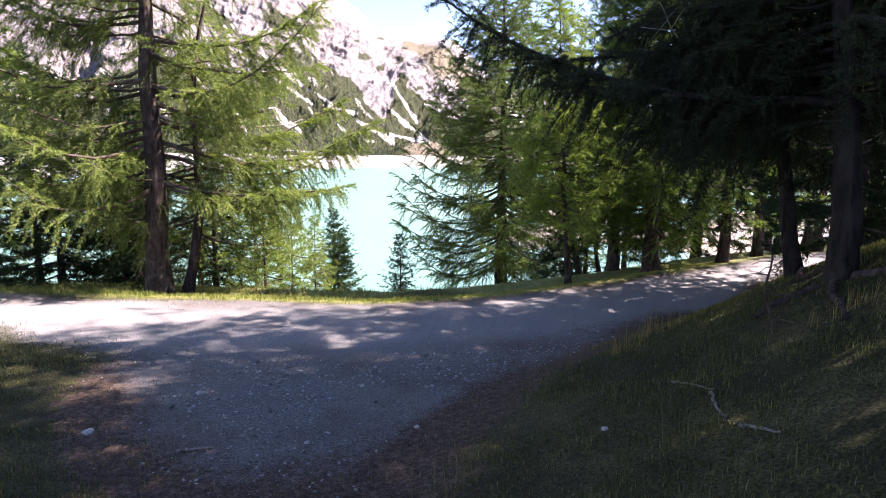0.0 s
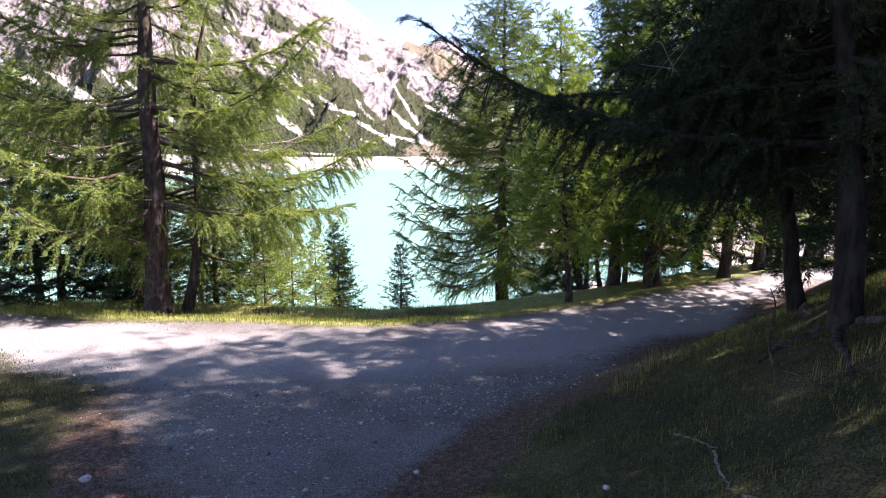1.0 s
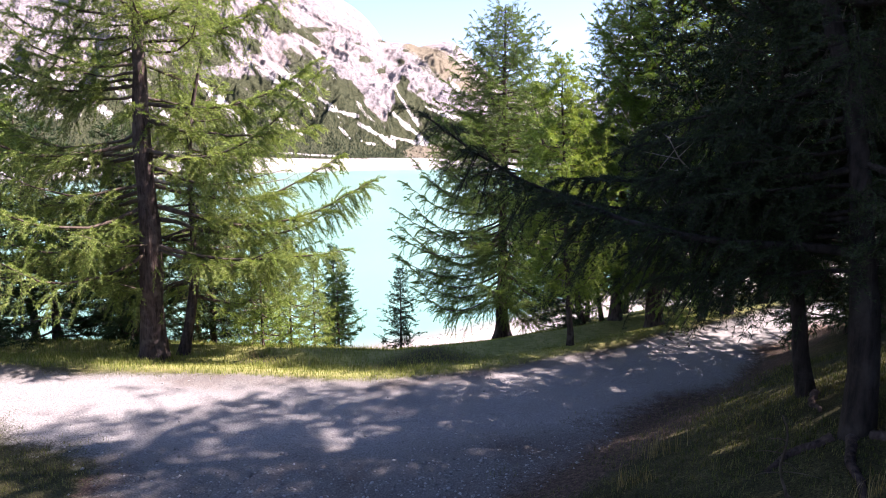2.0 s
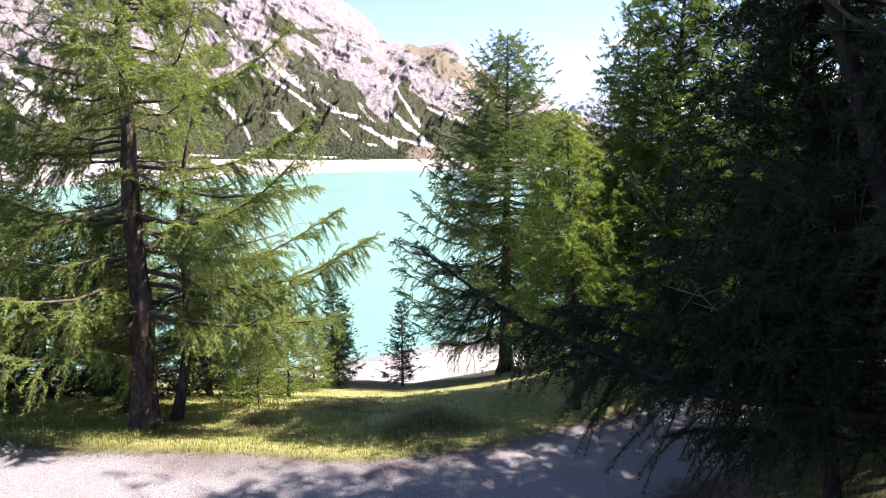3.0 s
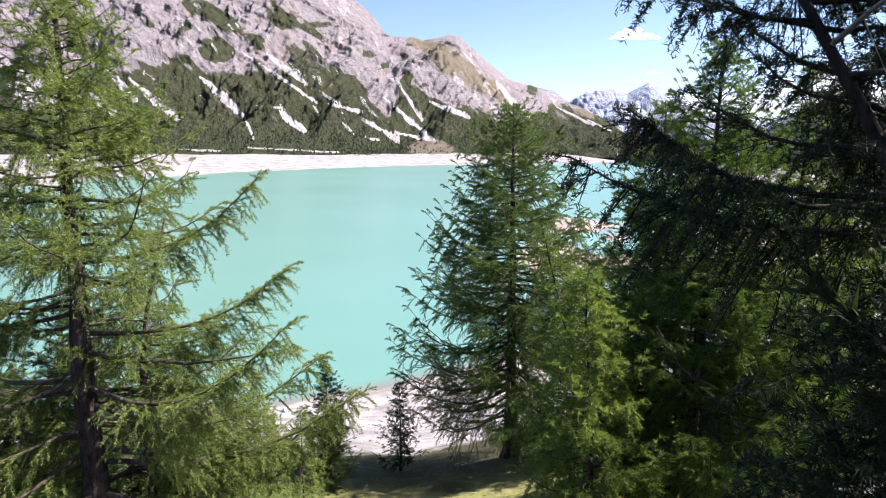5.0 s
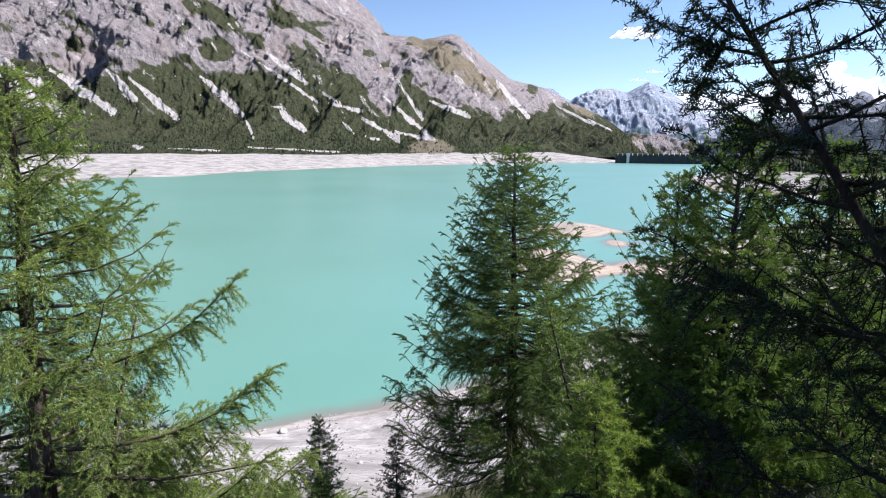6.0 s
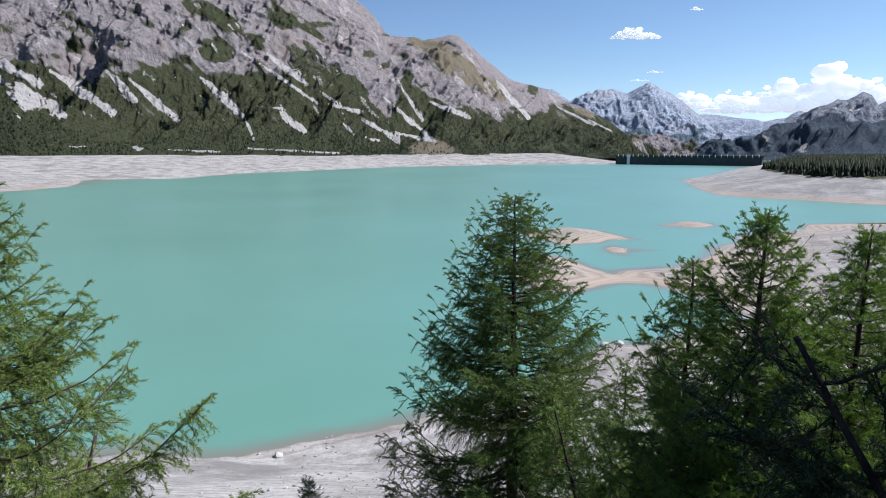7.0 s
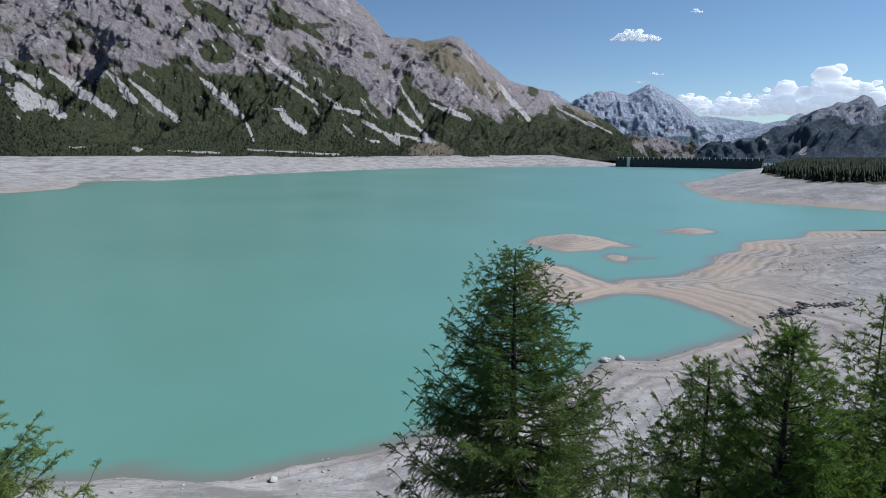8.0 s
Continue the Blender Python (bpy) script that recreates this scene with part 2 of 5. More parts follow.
MAT_LARCH_Y = needle_material("young_larch_needles", ((0.09, 0.15, 0.028), (0.18, 0.27, 0.055), (0.29, 0.36, 0.09)), 0.42)
MAT_LARCH_D = needle_material("deep_green_larch_needles", ((0.052, 0.092, 0.024), (0.112, 0.182, 0.046), (0.205, 0.275, 0.08)), 0.38)
MAT_LARCH_G = needle_material("fresh_green_larch_needles", ((0.058, 0.108, 0.02), (0.12, 0.21, 0.038), (0.215, 0.31, 0.068)), 0.4)
# short needles for the bank trees, darkened to stand for deep shade
MAT_SHADY = needle_material("shade_darkened_needles", ((0.012, 0.022, 0.011), (0.024, 0.04, 0.017), (0.05, 0.07, 0.028)), 0.2)
# bark colour lowered for the same shade
MAT_SHADE_BARK = bark_material("shade_darkened_bark", (0.012, 0.010, 0.010), (0.045, 0.035, 0.032), (0.06, 0.05, 0.046))
MAT_SPRUCE = needle_material("spruce_needles", ((0.016, 0.034, 0.016), (0.030, 0.058, 0.024), (0.055, 0.09, 0.035)), 0.25)
MAT_SPRUCE_Y = needle_material("young_spruce_needles", ((0.035, 0.07, 0.02), (0.07, 0.125, 0.036), (0.12, 0.18, 0.055)), 0.3)
# bank blades darkened for shade, verge blades lightened for sun, both in colour
MAT_GRASS = needle_material("shade_toned_grass", ((0.032, 0.05, 0.012), (0.075, 0.092, 0.025), (0.2, 0.185, 0.075)), 0.35)
MAT_VERGE = needle_material("sunlit_toned_grass", ((0.10, 0.14, 0.03), (0.20, 0.235, 0.06), (0.34, 0.34, 0.13)), 0.4)
MAT_DRY = needle_material("dry_grass", ((0.16, 0.12, 0.05), (0.26, 0.20, 0.09), (0.38, 0.31, 0.17)), 0.35)
MAT_STONE = stone_material("grey_stones", (0.07, 0.068, 0.07), (0.36, 0.35, 0.35))
MAT_STONE_D = stone_material("dark_rock", (0.03, 0.03, 0.032), (0.13, 0.125, 0.13), 5.0)
MAT_PALE = stone_material("pale_boulders", (0.2, 0.19, 0.18), (0.44, 0.42, 0.4), 3.0)


# ---------------------------------------------------------------- small tools
def lattice(ix, iy, seed):
    h = np.sin(ix * 127.1 + iy * 311.7 + seed * 74.7) * 43758.5453
    return h - np.floor(h)


def vnoise(x, y, seed=0):
    ix, iy = np.floor(x), np.floor(y)
    fx, fy = x - ix, y - iy
    fx, fy = fx * fx * (3 - 2 * fx), fy * fy * (3 - 2 * fy)
    a, b = lattice(ix, iy, seed), lattice(ix + 1, iy, seed)
    c, d = lattice(ix, iy + 1, seed), lattice(ix + 1, iy + 1, seed)
    return (a + (b - a) * fx) * (1 - fy) + (c + (d - c) * fx) * fy


def fbm(x, y, octaves=5, seed=0, gain=0.5):
    total, amp, norm = 0.0, 1.0, 0.0
    for o in range(octaves):
        total = total + amp * vnoise(x, y, seed + o)
        norm += amp
        c, s = 1.6, 1.2
        x, y, amp = x * c - y * s, x * s + y * c, amp * gain
    return total / norm


def ridged(x, y, octaves=5, seed=0, gain=0.5):
    total, amp, norm = 0.0, 1.0, 0.0
    for o in range(octaves):
        total = total + amp * (1 - np.abs(2 * vnoise(x, y, seed + o) - 1))
        norm += amp
        x, y, amp = x * 1.6 - y * 1.2, x * 1.2 + y * 1.6, amp * gain
    return total / norm


def smooth(a, b, x):
    t = np.clip((x - a) / (b - a), 0, 1)
    return t * t * (3 - 2 * t)


def mesh_of(name, verts, faces, material, smooth_shade=False):
    """A mesh from arrays of vertices and of triangles or quads."""
    verts, faces = np.asarray(verts, np.float32), np.asarray(faces, np.int32)
    me = bpy.data.meshes.new(name)
    n, k = faces.shape
    me.vertices.add(len(verts))
    me.vertices.foreach_set("co", verts.ravel())
    me.loops.add(n * k)
    me.loops.foreach_set("vertex_index", faces.ravel())
    me.polygons.add(n)
    me.polygons.foreach_set("loop_start", np.arange(0, n * k, k, dtype=np.int32))
    me.polygons.foreach_set("loop_total", np.full(n, k, np.int32))
    if smooth_shade:
        me.polygons.foreach_set("use_smooth", np.ones(n, bool))
    me.update(calc_edges=True)
    me.materials.append(material)
    return me


def cover_attr(me, rgb, name="cover"):
    a = me.color_attributes.new(name, "FLOAT_COLOR", "POINT")
    a.data.foreach_set("color", np.concatenate([rgb, np.ones((len(rgb), 1))], 1).astype(np.float32).ravel())


def part(name, me, parent, label=""):
    ob = new(name, me)
    ob.parent = parent
    return tagged(ob, label)


def grid_faces(nu, nv):
    i = np.arange(nu * nv).reshape(nu, nv)
    return np.stack([i[:-1, :-1], i[1:, :-1], i[1:, 1:], i[:-1, 1:]], -1).reshape(-1, 4)


def join(pieces):
    """Arrays of (verts, faces) put together as one pair."""
    vs, fs, n = [], [], 0
    for v, f in pieces:
        vs.append(v)
        fs.append(f + n)
        n += len(v)
    return np.concatenate(vs), np.concatenate(fs)


def tube(points, radii, sides=6, rough=0.0, seed=0, flare=0.0):
    """A tapered tube along points, as triangles, closed at its tip."""
    p, r = np.asarray(points, float), np.asarray(radii, float)
    t = np.gradient(p, axis=0)
    t /= np.linalg.norm(t, axis=1)[:, None] + 1e-9
    ref = np.where(np.abs(t[:, 2:3]) > 0.9, [[1.0, 0, 0]], [[0, 0, 1.0]])
    a = np.cross(t, ref)
    a /= np.linalg.norm(a, axis=1)[:, None] + 1e-9
    b = np.cross(t, a)
    ang = np.arange(sides) * 2 * np.pi / sides
    rr = r[:, None] * np.ones(sides)
    if rough:
        rr = rr * (1 + rough * (vnoise(np.cos(ang)[None] * 2.1 + 9 + np.arange(len(p))[:, None] * 0.45, np.sin(ang)[None] * 2.1 + 5 + seed, seed) - 0.5) * 2)
    if flare:
        k = np.exp(-np.arange(len(p)) * 0.9)[:, None]
        rr = rr * (1 + flare * k * (0.6 + 0.6 * np.cos(5 * ang + seed)[None]))
    v = p[:, None] + rr[..., None] * (np.cos(ang)[None, :, None] * a[:, None] + np.sin(ang)[None, :, None] * b[:, None])
    n = len(p)
    i = np.arange(n * sides).reshape(n, sides)
    j = np.roll(i, -1, 1)
    q = np.stack([i[:-1], j[:-1], j[1:], i[1:]], -1).reshape(-1, 4)
    f = np.concatenate([q[:, [0, 1, 2]], q[:, [0, 2, 3]]])
    tip = np.stack([i[-1], np.roll(i[-1], -1), np.full(sides, n * sides)], -1)
    return np.concatenate([v.reshape(-1, 3), p[-1:]]), np.concatenate([f, tip])


def in_polygon_distance(x, y, poly):
    """Distance to the outline of a polygon, positive inside."""
    best, inside = np.full(x.shape, 1e12), np.zeros(x.shape, bool)
    n = len(poly)
    for k in range(n):
        (ax, ay), (bx, by) = poly[k], poly[(k + 1) % n]
        dx, dy = bx - ax, by - ay
        t = np.clip(((x - ax) * dx + (y - ay) * dy) / (dx * dx + dy * dy), 0, 1)
        best = np.minimum(best, (x - ax - t * dx) ** 2 + (y - ay - t * dy) ** 2)
        if ay != by:
            inside ^= ((ay > y) != (by > y)) & (x < (bx - ax) * (y - ay) / (by - ay) + ax)
    return np.where(inside, 1, -1) * np.sqrt(best)


# ---------------------------------------------------------------- lie of the land
LAKE = -10.6
SHORE_HERE = [(-900, 20), (-60, 34), (-23, 37), (-19.4, 38.7), (-13.8, 37.7), (-8.9, 40.2), (-2.2, 42.9), (8, 50), (16.1, 59.1), (19.8, 58.8), (27.2, 63.4), (34.5, 68.6),
              (34, 72), (33.9, 75.6), (31.4, 81.8), (28, 85.6), (25.2, 85.8), (16.2, 80.5), (12.5, 81), (11, 94), (17, 109), (21.3, 105.6), (23.6, 98), (26.2, 92), (28.1, 95.3), (38.8, 98.1),
              (44.1, 104.1), (52.9, 116.9), (61, 123.5), (65.2, 134.2), (86, 143), (91, 152), (114.4, 156.5), (140, 163), (900, 175), (900, -900), (-900, -900)]
HEADLAND = [(320, 188), (151, 206), (139, 223), (115, 248), (126, 300), (153, 382), (269, 554), (361, 703), (450, 830), (1600, 900), (1600, 178)]
FAR_SHORE = [(-3000, 150), (-320, 225), (-205, 280), (-200, 324), (-233, 400), (-190, 402), (-173, 410), (-169, 495), (-110, 600), (-55, 700), (50, 770),
             (129, 815), (232, 800), (262, 850), (300, 1000), (2500, 4500), (-3000, 4500)]
ISLETS = [[(18.1, 134), (23.7, 143), (30, 148), (35.6, 143), (40.5, 127.1), (35.4, 128), (31.7, 122.8), (24.3, 120.1), (19.9, 127.9)],
          [(31, 116.3), (33.6, 119.5), (34.3, 116.3), (40, 113.8), (34.1, 112.1), (32.9, 108.2), (31.1, 111)],
          [(53.7, 152), (59, 155.4), (64.4, 160), (69, 155), (67.6, 149), (60.8, 145.9), (56.5, 149)]]


def road_far(x):
    return np.interp(x, [-40, -6, -3, -1, 0.9, 2.9, 4.1, 5.6, 7.2, 14, 40], [10.5, 8.75, 8.4, 8.15, 8.75, 9.8, 10.6, 11.6, 12.5, 15.5, 26])


def bank_toe(x):
    return np.interp(x, [-3, -0.4, 0, 0.5, 1.5, 3.2, 6.1, 12, 40], [2.0, 4.2, 4.8, 5.35, 6.3, 7.6, 10.4, 13.2, 24])


def land(x, y):
    """Height of the ground."""
    s = y - road_far(x)
    u = np.maximum(s - 2.08, 0)
    here = -0.02 - 0.14 * smooth(4.5, 8.5, y) - 0.28 * smooth(0.05, 1.6, s) - 0.31 * u - 0.0028 * u * u
    b = np.maximum(bank_toe(x) - y, 0) * 0.78
    here = here + smooth(-1.0, 0.9, x) * np.interp(x, [0.4, 1.4, 3, 6], [0.22, 0.33, 0.56, 0.6]) * 6 * (1 - np.exp(-b / 5)) * (y < 40) + (1 - smooth(-1.0, 0.9, x)) * 0.05 * np.maximum(4.5 - y, 0)
    here = here + 0.05 * (fbm(x * 0.9, y * 0.9, 4, 3) - 0.5) + 0.6 * smooth(3, 12, u) * (fbm(x * 0.22, y * 0.22, 4, 4) - 0.5)
    wob = 2.2 * (fbm(x * 0.12, y * 0.12, 4, 8) - 0.5) * smooth(30, 70, y)
    d = in_polygon_distance(x, y, SHORE_HERE) + wob
    flat = LAKE + np.where(d > 0, 0.085 * d + 0.9 * smooth(2, 30, d) * (fbm(x * 0.06, y * 0.06, 5, 9) - 0.35) + 0.5 * smooth(3, 15, d) * (ridged(x * 0.1 + y * 0.05, y * 0.16, 4, 10) - 0.6), 0.22 * d)
    z = np.maximum(here, np.minimum(flat, -3.0))
    for poly in ISLETS:
        d = in_polygon_distance(x, y, poly) + 1.2 * (fbm(x * 0.3, y * 0.3, 4, 11) - 0.5)
        z = np.maximum(z, LAKE + np.where(d > 0, 0.16 * np.minimum(d, 8), 0.25 * d))
    wob = 26.0 * (fbm(x * 0.014, y * 0.014, 5, 12) - 0.5)
    d = in_polygon_distance(x, y, HEADLAND) + wob * 0.7
    z = np.maximum(z, LAKE + np.where(d > 0, np.minimum(0.17 * d, 7.5 + 0.012 * d), 0.2 * d))
    d = in_polygon_distance(x, y, FAR_SHORE) + wob * 1.3
    z = np.maximum(z, LAKE + np.where(d > 0, np.minimum((0.08 + 0.04 * smooth(-220, 0, x)) * d, 13.5 + 0.002 * d) + 2.2 * smooth(4, 60, d) * (ridged(x * 0.02, y * 0.02, 5, 14) - 0.5), 0.2 * d))
    return np.maximum(z, LAKE - 9)


def land_at(x, y):
    return float(land(np.array([float(x)]), np.array([float(y)]))[0])


def axis(lo, a, b, hi, step, grow):
    mid = list(np.arange(a, b, step))
    up, s = [b], step
    while up[-1] < hi:
        s *= grow
        up.append(up[-1] + s)
    down, s = [a - step], step
    while down[-1] > lo:
        s *= grow
        down.append(down[-1] - s)
    return np.array(down[::-1] + mid + up)


def cover_here(x, y):
    """Gravel, grass and strand over the ground near the camera."""
    n = fbm(x * 0.8, y * 0.8, 4, 21) - 0.5
    edge = road_far(x) + 0.5 * n
    left_near = np.interp(x, [-30, -4.5, -3.4, -2.9, -2.2, -1.3, -0.5, 0.0, 0.5, 1.5, 3.4, 6.2, 12, 40], [8.2, 6.6, 6.2, 5.7, 4.7, 4.0, 3.9, 4.8, 5.5, 6.7, 8.1, 10.6, 13.2, 24])
    gravel = smooth(-0.35, 0.35, edge - y) * smooth(-0.7, 0.8, y - left_near + 1.3 * n)
    grass = smooth(0.3, 0.66, fbm(x * 0.55, y * 0.55, 4, 22) + 0.22)
    dirt = smooth(0.6, -0.5, np.abs(y - left_near + 0.15) - 0.9) * smooth(-3.6, -2.6, x) * (x < 7)
    grass = grass * (1 - 0.92 * dirt)
    return gravel, grass


def build_ground():
    gx = axis(-3200, -8.0, 9.0, 3200, 0.18, 1.046)
    gy = axis(-700, 2.0, 14.0, 4400, 0.18, 1.037)
    x, y = np.meshgrid(gx, gy, indexing="ij")
    x, y = x.ravel(), y.ravel()
    z = land(x, y)
    gravel, grass = cover_here(x, y)
    strand = smooth(-3.2, -4.6, z + 1.6 * (fbm(x * 0.3, y * 0.3, 4, 24) - 0.5)) * (y < 180)
    strand = np.maximum(strand, (y >= 180) * smooth(6.5, 2.5, z + 6 * (fbm(x * 0.03, y * 0.03, 4, 25) - 0.5)) * ((x < 110) | (y > 600)))
    strand = np.maximum(strand, (x >= 105) * (y >= 150) * smooth(-3.15, -3.8, z))
    strand = np.where((y > 100) & (y < 175) & (x > 95), strand * smooth(0.62, 0.5, fbm(x * 0.03, y * 0.03, 3, 27)), strand)
    strand = strand * (1 - smooth(1.15, 0.85, np.hypot((x - 113) / 11, (y - 155) / 8) + 0.5 * (fbm(x * 0.2, y * 0.2, 3, 29) - 0.5)))
    near = (np.abs(x) < 45) & (y < 45)
    gravel = gravel * near
    grass = np.where(near, grass, 0.75)
    me = mesh_of("ground", np.stack([x, y, z], 1), grid_faces(len(gx), len(gy)), MAT_GROUND, True)
    cover_attr(me, np.stack([gravel, grass, strand], 1))
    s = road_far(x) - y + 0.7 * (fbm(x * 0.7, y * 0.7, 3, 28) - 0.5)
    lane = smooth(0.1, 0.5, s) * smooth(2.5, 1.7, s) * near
    # where the verge takes the sunlit turf colour
    sunlit_tone = smooth(-0.1, 0.5, y - road_far(x)) * smooth(9, 5, y - road_far(x)) * near * smooth(0.3, 0.5, fbm(x * 0.5, y * 0.5, 3, 30) + 0.12)
    cover_attr(me, np.stack([lane, sunlit_tone, lane], 1), "lane")
    return tagged(new("ground", me), "gravel forest track, mossy grass bank and pale stony lake shore", "ground", kind="structure")


build_ground()
wx, wy = axis(-3000, -34.0, 110.0, 3000, 1.3, 1.1), axis(-2000, 32.0, 166.0, 3900, 1.3, 1.1)
wv = np.stack([*np.meshgrid(wx, wy, indexing="ij")], -1).reshape(-1, 2)
water_mesh = mesh_of("water", np.c_[wv, np.full(len(wv), LAKE)], grid_faces(len(wx), len(wy)), MAT_WATER)
# the bed shows through where the water is shallow
shallow = 0.85 * smooth(0.42, 0.0, LAKE - land(wv[:, 0], wv[:, 1]) + 0.3 * (fbm(wv[:, 0] * 0.15, wv[:, 1] * 0.15, 3, 19) - 0.5))
cover_attr(water_mesh, np.stack([shallow, shallow, shallow], 1), "shallow")
water = new("water", water_mesh)
tagged(water, "milky turquoise water of a low alpine reservoir", "lake", kind="structure")

# ---------------------------------------------------------------- mountains
def ridge_line(pairs, u):
    """Slope angles of a skyline: pairs of bearing and height, both in thousandths."""
    a = np.array(pairs, float) / 1000
    return np.interp(u, a[:, 0], a[:, 1])


def mountain(name, label, material, u_range, skyline, near, far, foot, nu, ns, relief, cover, seed, crags=0.0):
    """A mountainside fanned out over bearings u, from its foot to its crest and a little down behind it."""
    u = np.linspace(*u_range, nu)[:, None]
    s = np.linspace(0, 1.12, ns)[None, :]
    d0 = np.interp(u, *near)
    d1 = np.interp(u, *far)
    top = ridge_line(skyline, u[:, 0])[:, None] * d1 + 9
    rise = np.minimum(s, 1)
    prof = 0.55 * rise + 0.45 * rise ** 2
    d = d0 + (d1 - d0) * s
    h = foot + (top - foot) * prof - (top - foot) * 6 * np.maximum(s - 1, 0) ** 1.2
    x, y = u * d, d + 0 * u
    w = smooth(0.02, 0.25, s) * (1 - 0.85 * smooth(0.75, 1.0, s))
    k = 1.0 / relief[0]
    gully = ridged(u * d1 * k * 0.9 - 2.2 * s, s * 1.3 + 7, 6, seed, 0.55)
    rough = ridged(x * k * 1.6, y * k * 1.6, 6, seed + 9, 0.52)
    h = h + relief[1] * w * ((gully - 0.62) * 1.7 + (rough - 0.6) * 0.8)
    fine = ridged(x * k * 9 + s * 5, h * k * 4, 6, seed + 17, 0.7) - 0.6
    shift = relief[1] * 0.36 * w * fine
    if crags:
        # cliff ribs that run down the fall line, and beds of rock that dip along the range
        high = smooth(0.10, 0.19, (h - 9) / d + 0.05 * (gully - 0.6)) * (1 - 0.7 * smooth(0.9, 1.0, s))
        ribs = ridged(x * k * 4.2 + h * k * 1.3, h * k * 1.5, 5, seed + 23, 0.6) - 0.6
        beds = ridged((x + h) * k * 1.1, (h + 0.35 * x) * k * 6.5, 4, seed + 29, 0.55) - 0.6
        left = smooth(-0.25, -0.45, u)
        shift = shift + crags * relief[1] * high * (0.42 * ribs * (0.35 + 0.65 * left) + 0.6 * beds)
    y = y - shift
    h = h + 0.10 * relief[1] * w * fine
    rgb = cover(u + 0 * s, s + 0 * u, (h - 9) / d, gully, rough, fine)
    me = mesh_of(name, np.stack([x, y, h], -1).reshape(-1, 3), grid_faces(nu, ns), material)
    cover_attr(me, np.stack(rgb, -1).reshape(-1, 3))
    ob = tagged(new(name, me), label, "mountain", kind="structure")
    return ob, np.stack([x, y, h], -1), rgb


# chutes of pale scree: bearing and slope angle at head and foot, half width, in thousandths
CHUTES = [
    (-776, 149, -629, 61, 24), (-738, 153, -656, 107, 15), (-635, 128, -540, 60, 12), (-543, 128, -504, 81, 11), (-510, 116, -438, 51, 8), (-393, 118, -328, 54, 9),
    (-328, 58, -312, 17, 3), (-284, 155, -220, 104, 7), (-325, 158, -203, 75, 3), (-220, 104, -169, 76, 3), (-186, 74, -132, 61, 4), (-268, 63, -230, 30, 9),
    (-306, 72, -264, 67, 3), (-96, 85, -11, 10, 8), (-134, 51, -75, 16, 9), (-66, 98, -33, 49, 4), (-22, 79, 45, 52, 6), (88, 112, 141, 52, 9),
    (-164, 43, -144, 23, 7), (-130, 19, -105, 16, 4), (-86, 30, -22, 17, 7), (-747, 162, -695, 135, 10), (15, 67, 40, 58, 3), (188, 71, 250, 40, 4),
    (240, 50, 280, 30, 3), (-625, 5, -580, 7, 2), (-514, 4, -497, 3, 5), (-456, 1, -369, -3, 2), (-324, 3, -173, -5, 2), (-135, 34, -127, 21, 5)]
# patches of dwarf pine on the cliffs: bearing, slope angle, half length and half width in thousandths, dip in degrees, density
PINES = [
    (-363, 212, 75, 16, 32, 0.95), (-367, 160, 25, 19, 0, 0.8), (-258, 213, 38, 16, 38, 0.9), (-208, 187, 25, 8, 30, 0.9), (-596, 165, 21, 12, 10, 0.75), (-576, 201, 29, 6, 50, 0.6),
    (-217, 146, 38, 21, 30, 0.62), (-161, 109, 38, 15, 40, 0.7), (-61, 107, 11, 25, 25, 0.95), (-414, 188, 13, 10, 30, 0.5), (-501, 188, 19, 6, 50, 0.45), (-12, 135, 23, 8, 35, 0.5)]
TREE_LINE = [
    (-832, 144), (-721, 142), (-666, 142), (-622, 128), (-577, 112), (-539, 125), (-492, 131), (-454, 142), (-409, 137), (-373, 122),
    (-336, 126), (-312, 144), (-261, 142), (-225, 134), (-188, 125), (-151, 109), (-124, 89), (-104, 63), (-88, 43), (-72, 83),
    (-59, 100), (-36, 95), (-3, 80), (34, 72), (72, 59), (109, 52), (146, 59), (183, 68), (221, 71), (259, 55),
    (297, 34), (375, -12)]


